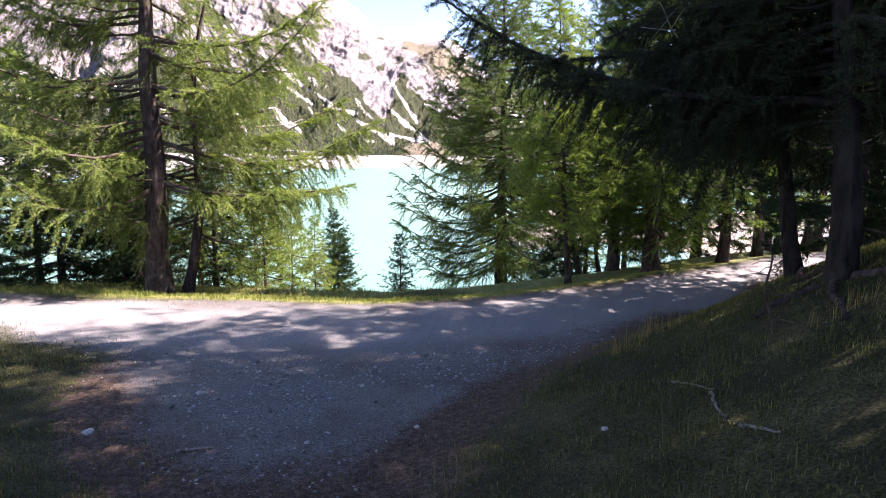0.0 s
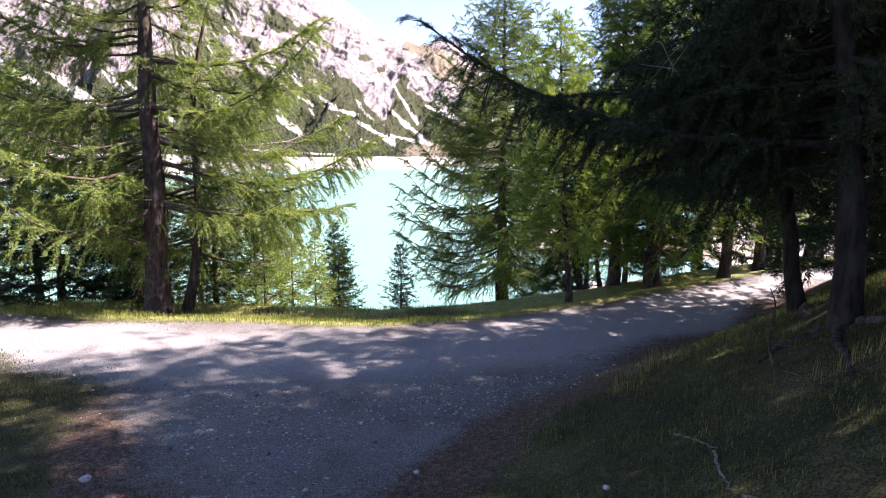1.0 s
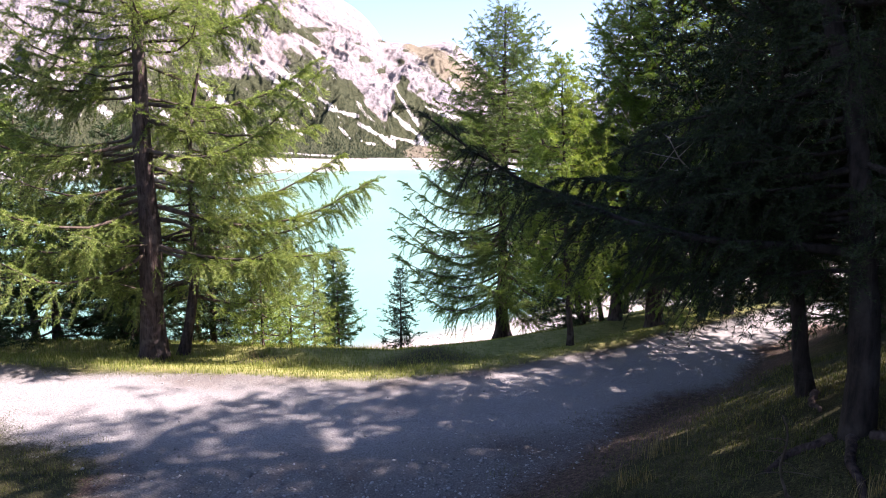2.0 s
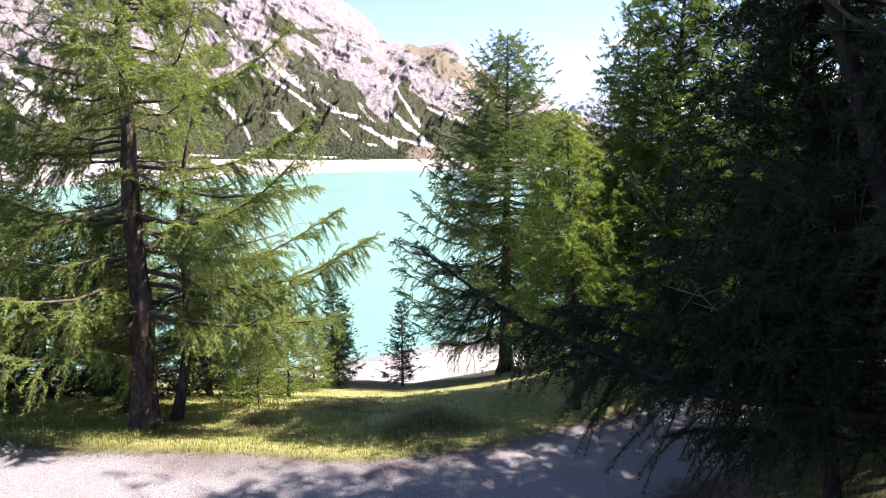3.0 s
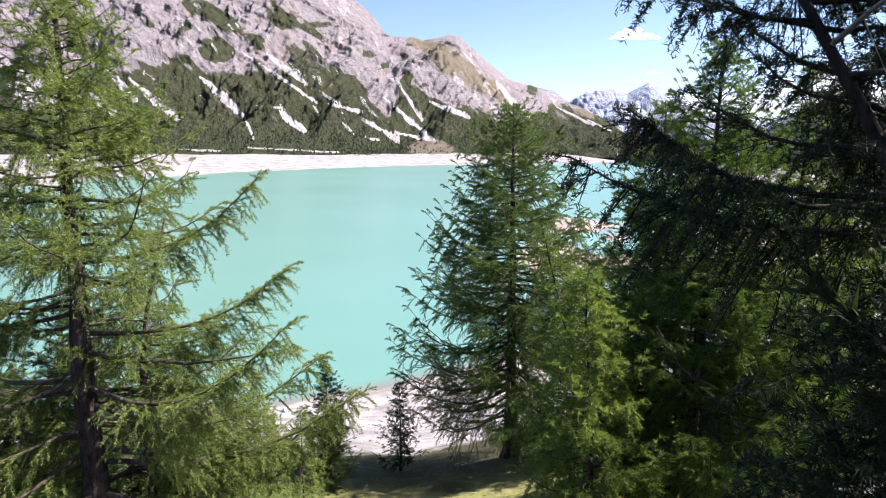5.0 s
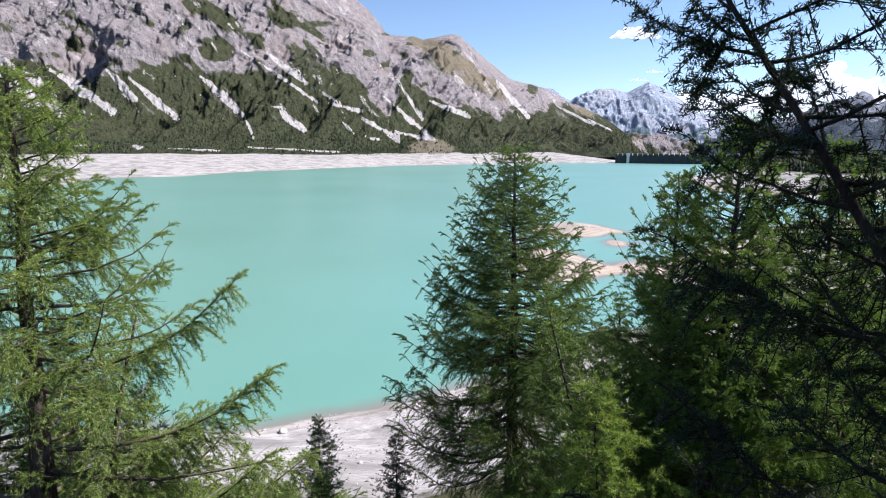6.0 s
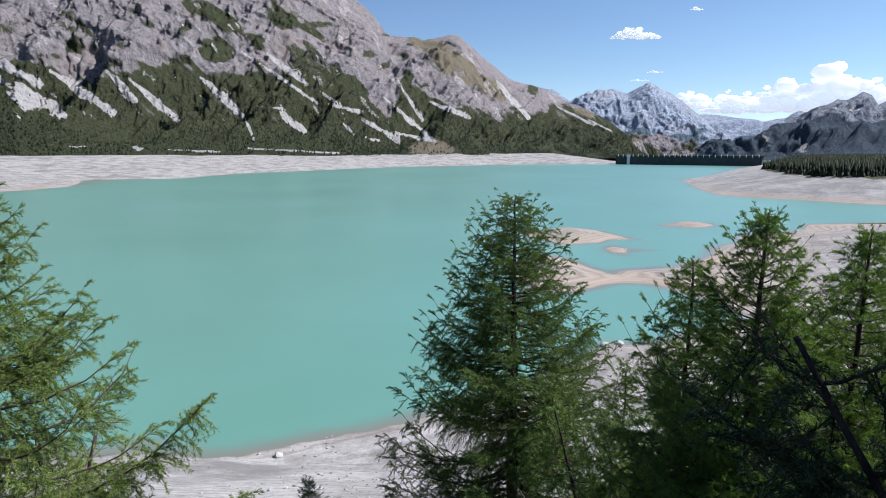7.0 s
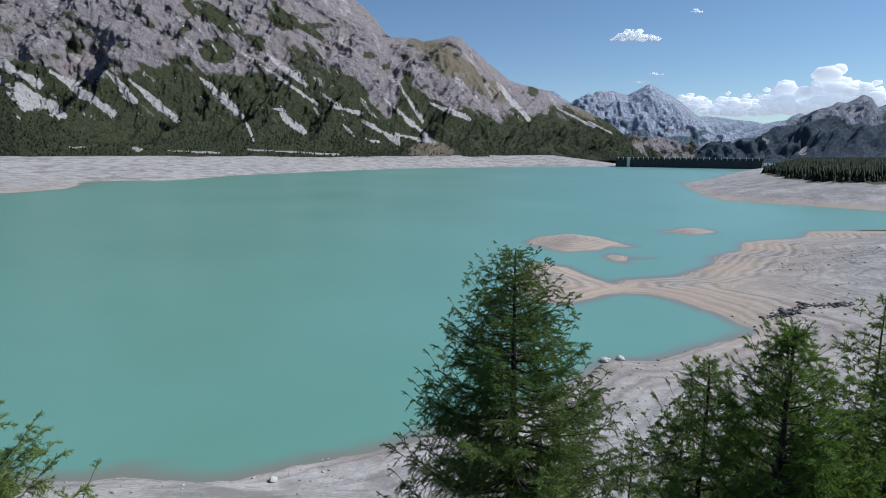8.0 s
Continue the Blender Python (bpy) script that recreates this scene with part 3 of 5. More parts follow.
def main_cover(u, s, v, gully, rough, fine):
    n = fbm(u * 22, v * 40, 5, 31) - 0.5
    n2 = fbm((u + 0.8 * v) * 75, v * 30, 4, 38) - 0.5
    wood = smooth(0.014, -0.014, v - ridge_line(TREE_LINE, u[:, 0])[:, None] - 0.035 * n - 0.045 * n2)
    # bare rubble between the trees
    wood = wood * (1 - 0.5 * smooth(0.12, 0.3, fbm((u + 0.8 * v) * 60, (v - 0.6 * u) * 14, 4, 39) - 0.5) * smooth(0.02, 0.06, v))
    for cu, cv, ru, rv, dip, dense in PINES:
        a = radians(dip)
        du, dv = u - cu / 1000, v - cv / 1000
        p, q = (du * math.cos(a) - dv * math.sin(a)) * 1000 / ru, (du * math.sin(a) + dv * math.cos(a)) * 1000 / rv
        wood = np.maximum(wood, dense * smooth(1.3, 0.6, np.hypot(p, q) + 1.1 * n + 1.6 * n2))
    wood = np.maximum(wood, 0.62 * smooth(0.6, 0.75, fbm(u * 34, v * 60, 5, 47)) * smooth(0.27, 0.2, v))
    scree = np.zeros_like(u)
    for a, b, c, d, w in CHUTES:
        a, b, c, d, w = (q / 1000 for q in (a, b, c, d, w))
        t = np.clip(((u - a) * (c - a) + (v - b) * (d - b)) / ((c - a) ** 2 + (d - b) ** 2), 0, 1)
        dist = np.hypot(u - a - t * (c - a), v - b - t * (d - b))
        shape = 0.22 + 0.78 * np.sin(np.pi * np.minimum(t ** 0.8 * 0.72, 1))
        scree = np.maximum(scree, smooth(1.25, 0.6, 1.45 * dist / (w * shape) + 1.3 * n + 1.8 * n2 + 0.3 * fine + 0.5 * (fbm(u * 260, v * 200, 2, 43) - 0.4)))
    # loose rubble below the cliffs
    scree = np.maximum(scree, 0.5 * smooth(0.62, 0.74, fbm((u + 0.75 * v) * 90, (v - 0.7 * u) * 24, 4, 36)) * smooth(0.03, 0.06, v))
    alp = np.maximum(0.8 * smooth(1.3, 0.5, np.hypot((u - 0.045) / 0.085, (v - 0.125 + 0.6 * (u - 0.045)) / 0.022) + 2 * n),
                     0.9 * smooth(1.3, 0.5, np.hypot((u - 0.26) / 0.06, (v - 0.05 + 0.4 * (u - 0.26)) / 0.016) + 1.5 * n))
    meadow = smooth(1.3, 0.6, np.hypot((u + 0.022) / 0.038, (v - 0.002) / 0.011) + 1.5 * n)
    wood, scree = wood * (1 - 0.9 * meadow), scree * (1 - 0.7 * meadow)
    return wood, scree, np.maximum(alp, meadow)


MAIN_SKY = [(-900, 470), (-700, 460), (-500, 430), (-400, 375), (-300, 320), (-202, 266), (-166, 251), (-144, 240), (-121, 223), (-102, 204), (-90, 186), (-81, 183),
            (-63, 181), (-47, 178), (-31, 173), (-14, 177), (1, 180), (11, 183), (26, 181), (43, 166), (61, 153), (80, 137), (108, 118), (131, 109), (164, 101), (211, 77),
            (258, 57), (282, 43), (307, 25), (336, 6), (408, -12), (440, -14)]
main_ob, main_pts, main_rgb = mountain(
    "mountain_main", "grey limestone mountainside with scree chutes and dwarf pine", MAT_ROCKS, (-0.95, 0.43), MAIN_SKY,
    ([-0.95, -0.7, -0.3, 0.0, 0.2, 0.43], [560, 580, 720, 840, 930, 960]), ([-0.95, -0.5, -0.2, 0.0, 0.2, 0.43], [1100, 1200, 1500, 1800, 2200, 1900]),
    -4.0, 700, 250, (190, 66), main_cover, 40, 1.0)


def far_cover(u, s, v, gully, rough, fine):
    n = fbm(u * 30, v * 60, 4, 51) - 0.5
    return smooth(0.045, 0.005, v + 0.08 * n), smooth(0.1, 0.3, n) * 0.4 * smooth(0.02, 0.06, v), smooth(0.1, -0.2, n) * 0.35


def hill_cover(u, s, v, gully, rough, fine):
    n = fbm(u * 30, v * 60, 4, 61) - 0.5
    return smooth(0.085, 0.04, v + 0.12 * n), smooth(0.2, 0.35, n) * 0.7, 0 * n


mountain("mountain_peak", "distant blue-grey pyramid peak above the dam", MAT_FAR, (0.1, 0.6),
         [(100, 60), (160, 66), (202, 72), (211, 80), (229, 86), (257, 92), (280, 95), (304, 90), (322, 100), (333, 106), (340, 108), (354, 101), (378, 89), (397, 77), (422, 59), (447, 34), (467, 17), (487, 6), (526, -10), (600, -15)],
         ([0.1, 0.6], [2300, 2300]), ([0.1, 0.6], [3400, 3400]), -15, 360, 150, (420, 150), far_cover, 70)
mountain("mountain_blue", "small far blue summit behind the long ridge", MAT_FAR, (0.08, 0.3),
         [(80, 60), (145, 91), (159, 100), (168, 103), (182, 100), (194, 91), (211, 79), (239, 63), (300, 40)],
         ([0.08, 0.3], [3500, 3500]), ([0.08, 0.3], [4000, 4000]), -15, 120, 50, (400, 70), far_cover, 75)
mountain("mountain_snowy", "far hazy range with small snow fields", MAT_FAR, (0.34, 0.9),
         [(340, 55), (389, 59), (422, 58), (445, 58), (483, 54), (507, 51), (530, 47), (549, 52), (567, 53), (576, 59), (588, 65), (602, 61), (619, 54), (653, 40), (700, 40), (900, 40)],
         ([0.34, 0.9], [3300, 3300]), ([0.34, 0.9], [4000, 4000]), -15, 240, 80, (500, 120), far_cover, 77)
mountain("mountain_wooded", "dark wooded mountain shoulder tinted haze blue", MAT_HILL, (0.42, 1.1),
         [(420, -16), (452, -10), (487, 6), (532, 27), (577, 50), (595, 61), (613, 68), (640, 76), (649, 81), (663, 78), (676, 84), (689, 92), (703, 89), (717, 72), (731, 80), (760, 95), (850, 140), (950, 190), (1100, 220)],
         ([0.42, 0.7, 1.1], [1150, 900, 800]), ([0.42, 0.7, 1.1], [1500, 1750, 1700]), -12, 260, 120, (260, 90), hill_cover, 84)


# ---------------------------------------------------------------- far woods
def cones(pos, height, width, rng, sides=5, tiers=1):
    """Small ragged conifers for far slopes, as triangles."""
    n = len(pos)
    vs, fs = [], []
    base = 0
    for tier in range(tiers):
        z0, z1 = tier / (tiers + 0.6), min(1.0, (tier + 1.6) / (tiers + 0.6))
        ang = np.arange(sides)[None] * 2 * np.pi / sides + rng.uniform(0, 6.28, (n, 1))
        r = width[:, None] * (1 - 0.8 * tier / max(tiers, 1)) * rng.uniform(0.6, 1.2, (n, sides))
        ring = np.stack([r * np.cos(ang), r * np.sin(ang), height[:, None] * z0 + rng.uniform(-0.05, 0.05, (n, sides)) * height[:, None]], -1)
        top = np.stack([rng.normal(0, 0.06, n) * width, rng.normal(0, 0.06, n) * width, height * z1], -1)[:, None]
        v = np.concatenate([ring, top], 1) + pos[:, None]
        i = np.arange(n)[:, None] * (sides + 1) + base
        k = np.arange(sides)[None]
        fs.append(np.stack([i + k, i + (k + 1) % sides, i + sides + 0 * k], -1).reshape(-1, 3))
        vs.append(v.reshape(-1, 3))
        base += n * (sides + 1)
    return np.concatenate(vs), np.concatenate(fs)


MAT_WOODS = needle_material("far_conifers", ((0.008, 0.012, 0.008), (0.018, 0.025, 0.014), (0.05, 0.06, 0.034)), 0.1)
MAT_WOODS.node_tree.nodes["Principled BSDF"].inputs["Specular IOR Level"].default_value = 0.03


def scatter_on(pts, weight, count, rng):
    a = pts[:-1, :-1].reshape(-1, 3)
    b, c = pts[1:, :-1].reshape(-1, 3), pts[:-1, 1:].reshape(-1, 3)
    area = np.linalg.norm(np.cross(b - a, c - a), axis=1) * weight[:-1, :-1].ravel()
    pick = rng.choice(len(a), count, p=area / area.sum())
    return a[pick] + rng.random((count, 1)) * (b - a)[pick] + rng.random((count, 1)) * (c - a)[pick]


rng = np.random.default_rng(5)
w = np.clip(main_rgb[0] - 1.4 * main_rgb[1], 0, 1) ** 1.2
slope_pos = scatter_on(main_pts, w + 0.06 * (main_pts[..., 2] < 210), 62000, rng)
keep = (fbm(slope_pos[:, 0] * 0.05, slope_pos[:, 2] * 0.08, 4, 33) > 0.36)
slope_pos = slope_pos[keep]
hh = rng.uniform(1.1, 3.0, len(slope_pos)) * (1.35 - 0.6 * np.clip(slope_pos[:, 2] / 120, 0, 1))
v, f = cones(slope_pos - [0, 0, 0.4], hh, hh * rng.uniform(0.35, 0.7, len(hh)), rng, 4)
tagged(new("mountain_woods", mesh_of("mountain_woods", v, f, MAT_WOODS)), "dark dwarf pine and conifers scattered over the slope", "woods", kind="stuff")


def headland_woods():
    r = np.random.default_rng(8)
    x, y = r.uniform(150, 620, 56000), r.uniform(205, 700, 56000)
    d = in_polygon_distance(x, y, HEADLAND) + 10 * (fbm(x * 0.03, y * 0.03, 3, 5) - 0.5)
    ok = (d > 43) & (d < 120)
    x, y = x[ok], y[ok]
    z = land(x, y)
    h = r.uniform(2.6, 6.4, len(x)) * (0.75 + 0.5 * fbm(x * 0.02, y * 0.02, 3, 6))
    v, f = cones(np.stack([x, y, z - 0.3], 1), h, h * r.uniform(0.17, 0.3, len(x)), r, 5, 2)
    tagged(new("headland_woods", mesh_of("headland_woods", v, f, MAT_WOODS)), "stand of dark conifers along the far headland", "woods", kind="stuff")


headland_woods()


# ---------------------------------------------------------------- conifers
def unit(v):
    return v / (np.linalg.norm(v, axis=-1, keepdims=True) + 1e-9)


def limb_curve(start, az, length, rise, sag, tip, rng, k=9, sway=1.0):
    """A limb that leaves the trunk with some rise, sags under its weight and turns up at its tip."""
    t = np.linspace(0, 1, k)
    bend = sway * rng.normal(0, 0.16) * t ** 2
    out = np.stack([np.cos(az + bend), np.sin(az + bend), 0 * t], 1) * (length * t)[:, None]
    z = length * (rise * t - sag * np.sin(np.pi * np.minimum(t * 1.05, 1)) + tip * t ** 3)
    kink = np.cumsum(rng.normal(0, 0.012, (k, 3)), 0) * length * (0.4 + 0.6 * sway)
    kink[0] = 0
    return start + out + np.stack([0 * t, 0 * t, z], 1) + kink


def along(points, q):
    """Places and directions at the fractions q of a polyline."""
    n = len(points) - 1
    i = np.clip((q * n).astype(int), 0, n - 1)
    f = (q * n - i)[:, None]
    p = points[i] * (1 - f) + points[i + 1] * f
    return p, unit(points[i + 1] - points[i])


def sprays(points, length, spec, rng):
    """Branchlets along a limb: their starts, ways, lengths and droop."""
    n = max(7, int(length / spec["spacing"]))
    q = np.sort(rng.uniform(spec["bare"], 1.0, n))
    q[-1] = 1.0
    p, d = along(points, q)
    side = unit(np.cross(d, [0, 0, 1.0])) * np.where(np.arange(n) % 2, 1, -1)[:, None]
    hang = (rng.random(n) < spec["hang"])[:, None]
    way = unit(d * rng.uniform(0.35, 0.95, (n, 1)) + side * rng.uniform(0.5, 1.0, (n, 1)) * np.where(hang, 0.35, 1) + np.array([0, 0, 1.0]) * np.where(hang, -1.0, rng.normal(0.05, 0.18, (n, 1))))
    way[-1] = d[-1]
    span = spec["spray"] * length ** 0.55 * (0.42 + 0.8 * np.sin(np.pi * np.clip(q * 0.85 + 0.12, 0, 1)) * (1.05 - 0.55 * q)) * rng.uniform(0.55, 1.25, n)
    return p, way, span, spec["droop"] * rng.uniform(0.5, 1.4, n), q


def needles(p, way, span, droop, spec, rng):
    """Tufts of needles on branchlets, each needle one slim triangle."""
    m = np.maximum(2, (span / spec["tuft"]).astype(int))
    owner = np.repeat(np.arange(len(p)), m)
    first = np.concatenate([[0], np.cumsum(m)[:-1]])
    q = (np.arange(len(owner)) - first[owner] + rng.uniform(0.2, 1.0, len(owner))) / m[owner]
    s = (span[owner] * q)[:, None]
    c = p[owner] + way[owner] * s
    c[:, 2] -= droop[owner] * span[owner] * q ** 2
    d = way[owner].copy()
    d[:, 2] -= 2 * droop[owner] * q
    d = unit(d)
    nb = spec["blades"]
    c, d = np.repeat(c, nb, 0), np.repeat(d, nb, 0)
    r = unit(rng.normal(0, 1, c.shape))
    r = unit(r + spec["forward"] * d + np.array([0, 0, spec["up"]]))
    ln = spec["needle"] * rng.uniform(0.6, 1.35, (len(c), 1))
    side = unit(np.cross(r, rng.normal(0, 1, c.shape))) * spec["width"]
    c = c + rng.normal(0, 0.006, c.shape)
    v = np.stack([c - side, c + side, c + r * ln], 1).reshape(-1, 3)
    return v, np.arange(len(v)).reshape(-1, 3)


def twigs(p, way, span, droop, radius, rng):
    """Thin woody lines of the branchlets: three-sided."""
    a = unit(np.cross(way, [0.3, 0.2, 1.0]))
    b = np.cross(way, a)
    rings = []
    for q, r in ((0.0, 1.0), (1.0, 0.3)):
        c = p + way * (span * q)[:, None]
        c[:, 2] -= droop * span * q * (0.75 if q else 0)
        rings.append(np.stack([c + radius * r * (math.cos(g) * a + math.sin(g) * b) for g in (0, 2.094, 4.189)], 1))
    v = np.stack(rings, 1).reshape(-1, 3)
    base = np.arange(len(p))[:, None] * 6
    f = []
    for i in range(3):
        j = (i + 1) % 3
        f += [[i, j, 3 + j], [i, 3 + j, 3 + i]]
    return v, (base[:, None] + np.array(f)[None]).reshape(-1, 3)


LARCH = dict(spacing=0.075, bare=0.14, hang=0.26, spray=0.36, droop=0.32, tuft=0.022, blades=5, forward=0.95, up=0.25, needle=0.044, width=0.0040,
             limbs=95, rise=(-0.12, 0.45), sag=0.10, tip=0.36, twig=0.0028, dead=0.10)
SPRUCE = dict(spacing=0.060, bare=0.04, hang=0.08, spray=0.28, droop=0.2, tuft=0.018, blades=5, forward=1.2, up=0.2, needle=0.048, width=0.0034,
              limbs=80, rise=(-0.05, 0.55), sag=0.06, tip=0.22, twig=0.0026, dead=0.0)


def conifer(name, label, base, height, reach, material, seed, spec=LARCH, radius=None, crown0=0.08, lean=(0, 0), extra=(), bias=None, group="", split=True,
            power=0.85, bark=None, coarse=1.0, even=0.5, stems=(), top_reach=0.05, sink=0.12, curve=0.0, open_side=None, crowd=0.8, twig_mat=None, sheath=False, **changes):
    """A conifer with trunk, limbs and needles. reach: the longest limb; bias: azimuth and share by which limbs on that side are longer."""
    spec = dict(spec, **changes)
    for key in ("tuft", "needle", "width", "spacing"):
        spec[key] *= coarse
    rng = np.random.default_rng(seed)
    bx, by = base
    ground = land_at(bx, by)
    tree = tagged(new(name), label, "tree", group)
    tree.location = (bx, by, ground)
    radius = radius or height * 0.021
    n = 34
    t = np.linspace(0, 1, n)
    wob = np.cumsum(rng.normal(0, 0.010, (n, 2)), 0) * height / 9
    wob -= wob[0] * 1.0
    bow = t ** (1 + curve)
    axis_pts = np.stack([lean[0] * bow + wob[:, 0], lean[1] * bow + wob[:, 1], -sink + (height + sink) * t], 1)
    rad = radius * (1 - 0.93 * t ** 0.9)
    bark = bark or MAT_BARK
    v, f = tube(axis_pts, rad, 12, 0.16, seed % 7, 0.55)
    part("trunk", mesh_of("trunk", v, f, bark, True), tree)
    cur = [axis_pts]
    rads = [rad]
    for (px, py, top_x, top_y, top_z, sr) in stems:
        st = np.linspace(0, 1, 22)
        pts = np.stack([px + (top_x - px) * st + 0.10 * np.sin(st * 7), py + (top_y - py) * st + 0.06 * np.sin(st * 5 + 1), -sink + (top_z + sink) * st], 1)
        v, f = tube(pts, sr * (1 - 0.85 * st), 10, 0.15, 3, 0.4)
        part("stem", mesh_of("stem", v, f, bark, True), tree, "leaning second stem")
        cur.append(pts)
        rads.append(sr * (1 - 0.85 * st))
    wood, leaf = [], []
    jobs = []
    golden = 2.399963
    for i in range(spec["limbs"]):
        k = (i + rng.random()) / spec["limbs"]
        h = crown0 + (1 - crown0) * k ** crowd
        which = 0 if not stems or h > 0.75 or i % 3 else 1
        az = i * golden + rng.normal(0, 0.35)
        kk = (h - crown0) / (1 - crown0)
        if open_side and open_side[2] < kk < open_side[3] and math.cos(az - open_side[0]) > open_side[1]:
            continue
        ln = reach * ((1 - kk) ** power + top_reach) * rng.uniform(1.04 - 0.8 * even, 1.04 + 0.2 * even) * (0.72 + 0.28 * min(1, kk * 6))
        if bias:
            ln *= 1 + bias[1] * math.cos(az - bias[0])
        if which:
            ln *= 0.7
        jobs.append((which, min(h, 0.985), az, max(ln, 0.10), spec["rise"][0] + (spec["rise"][1] - spec["rise"][0]) * kk ** 1.5 + rng.normal(0, 0.07),
                     spec["sag"] * (1 - kk), spec["tip"] * rng.uniform(0.4, 1.2), rng.random() < spec["dead"] * (1 - kk) ** 2))
    for h, az, ln, rise, sag, tip in extra:
        jobs.append((0, h / height, az, ln, rise, sag, tip, None))
    for which, h, az, ln, rise, sag, tip, dead in jobs:
        pts = cur[which]
        start, _ = along(pts, np.array([h]))
        r0 = np.interp(h, np.linspace(0, 1, len(rads[which])), rads[which])
        lr = min(0.55 * r0 + 0.002, 0.006 + 0.0115 * ln)
        curve_pts = limb_curve(start[0], az, ln, rise, sag, tip, rng, sway=0.0 if dead is None else 1.0)
        pieces = [tube(curve_pts, lr * (1 - 0.86 * np.linspace(0, 1, 9) ** 0.8), 5)]
        full = dict(spec, spacing=spec["spacing"] * 0.42, spray=spec["spray"] * 0.85) if dead is None else spec
        p, way, span, droop, q = sprays(curve_pts, ln, full, rng)
        pieces.append(twigs(p, way, span, droop, spec["twig"] * (1.0 + 0.5 * (ln > 1)), rng))
        if dead:
            wood.append((join(pieces), True))
            continue
        live = rng.random(len(p)) > spec["dead"] * 1.6 * (1 - q)
        leaf.append(needles(p[live], way[live], span[live], droop[live], spec, rng))
        if sheath:
            # short shoots along the limb itself
            step = np.diff(curve_pts, axis=0)
            leaf.append(needles(curve_pts[:-1], unit(step), np.linalg.norm(step, axis=1), np.zeros(len(step)), spec, rng))
        for at, share in ((0.3, 0.55), (0.6, 0.42)):
            # second order of sprays, to fill the limb out
            p2 = p + way * (span * at)[:, None]
            p2[:, 2] -= droop * span * at * at
            side = unit(np.cross(way, [0, 0, 1.0])) * np.where(rng.random(len(p)) < 0.5, 1, -1)[:, None]
            w2 = unit(way * 0.7 + side * 0.65 + np.array([0, 0, 1.0]) * rng.normal(-0.15, 0.25, (len(p), 1)))
            ok = live & (span > 3.2 * spec["tuft"] + 0.05)
            if ok.any():
                if coarse < 1.3:
                    pieces.append(twigs(p2[ok], w2[ok], span[ok] * share, droop[ok], spec["twig"] * 0.8, rng))
                leaf.append(needles(p2[ok], w2[ok], span[ok] * share, droop[ok], spec, rng))
        wood.append((join(pieces), False))
    if split:
        for pair, dead in wood:
            part("dead_limb" if dead else "limb", mesh_of("limb", *pair, MAT_DEAD if dead else twig_mat or MAT_TWIG, True), tree, "bare grey dead limb" if dead else "")
    else:
        tagged(part("branchwork", mesh_of("branchwork", *join([w for w, _ in wood]), MAT_TWIG, True), tree), kind="stuff")
    v, f = join(leaf)
    part("crown", mesh_of("crown", v, f, material), tree)
    return tree


G1, G2 = "larches by the track", "conifers on the lake slope"

# the tall twin-stemmed larch beside the track
conifer("larch_tree", "tall twin-stemmed larch with drooping pale green limbs beside the track", (-4.5, 9.75), 8.05, 3.2, MAT_LARCH, 11, radius=0.2, crown0=0.16,
        lean=(0.1, 0.15), stems=[(0.28, 0.3, 0.75, 0.85, 5.2, 0.085)], group=G1, limbs=180, dead=0.16, hang=0.42, power=0.86, top_reach=0.05, bare=0.16, bias=(0.5, 0.04), tip=0.25, rise=(-0.15, 0.32), spacing=0.054, coarse=1.15, even=0.4, needle=0.038, width=0.0034, tuft=0.014, blades=4, forward=1.2, open_side=(-1.05, 0.62, 0.0, 0.5),
        extra=[(2.5, 0.25, 3.4, -0.05, 0.10, 0.14), (3.3, -0.25, 2.9, 0.05, 0.08, 0.28), (4.8, 0.19, 2.08, 0.2, 0.05, 0.28), (3.95, 0.25, 2.5, 0.02, 0.05, 0.24), (2.8, 0.45, 3.0, 0.0, 0.1, 0.15), (6.1, 0.7, 1.1, 0.4, 0.0, 0.35),
               (1.9, -0.05, 2.9, -0.1, 0.05, 0.05), (3.2, 2.9, 2.8, 0.0, 0.1, 0.2), (4.2, 3.4, 2.4, 0.05, 0.08, 0.25), (2.1, 3.5, 2.2, -0.1, 0.1, 0.1)])
# its neighbour outside the clearing, whose limbs reach in
conifer("larch_tree", "pale green larch with long hanging limbs at the track's edge", (-8.0, 8.9), 8.4, 3.0, MAT_LARCH_Y, 12, radius=0.18, group=G1, limbs=70, split=False, coarse=1.7)
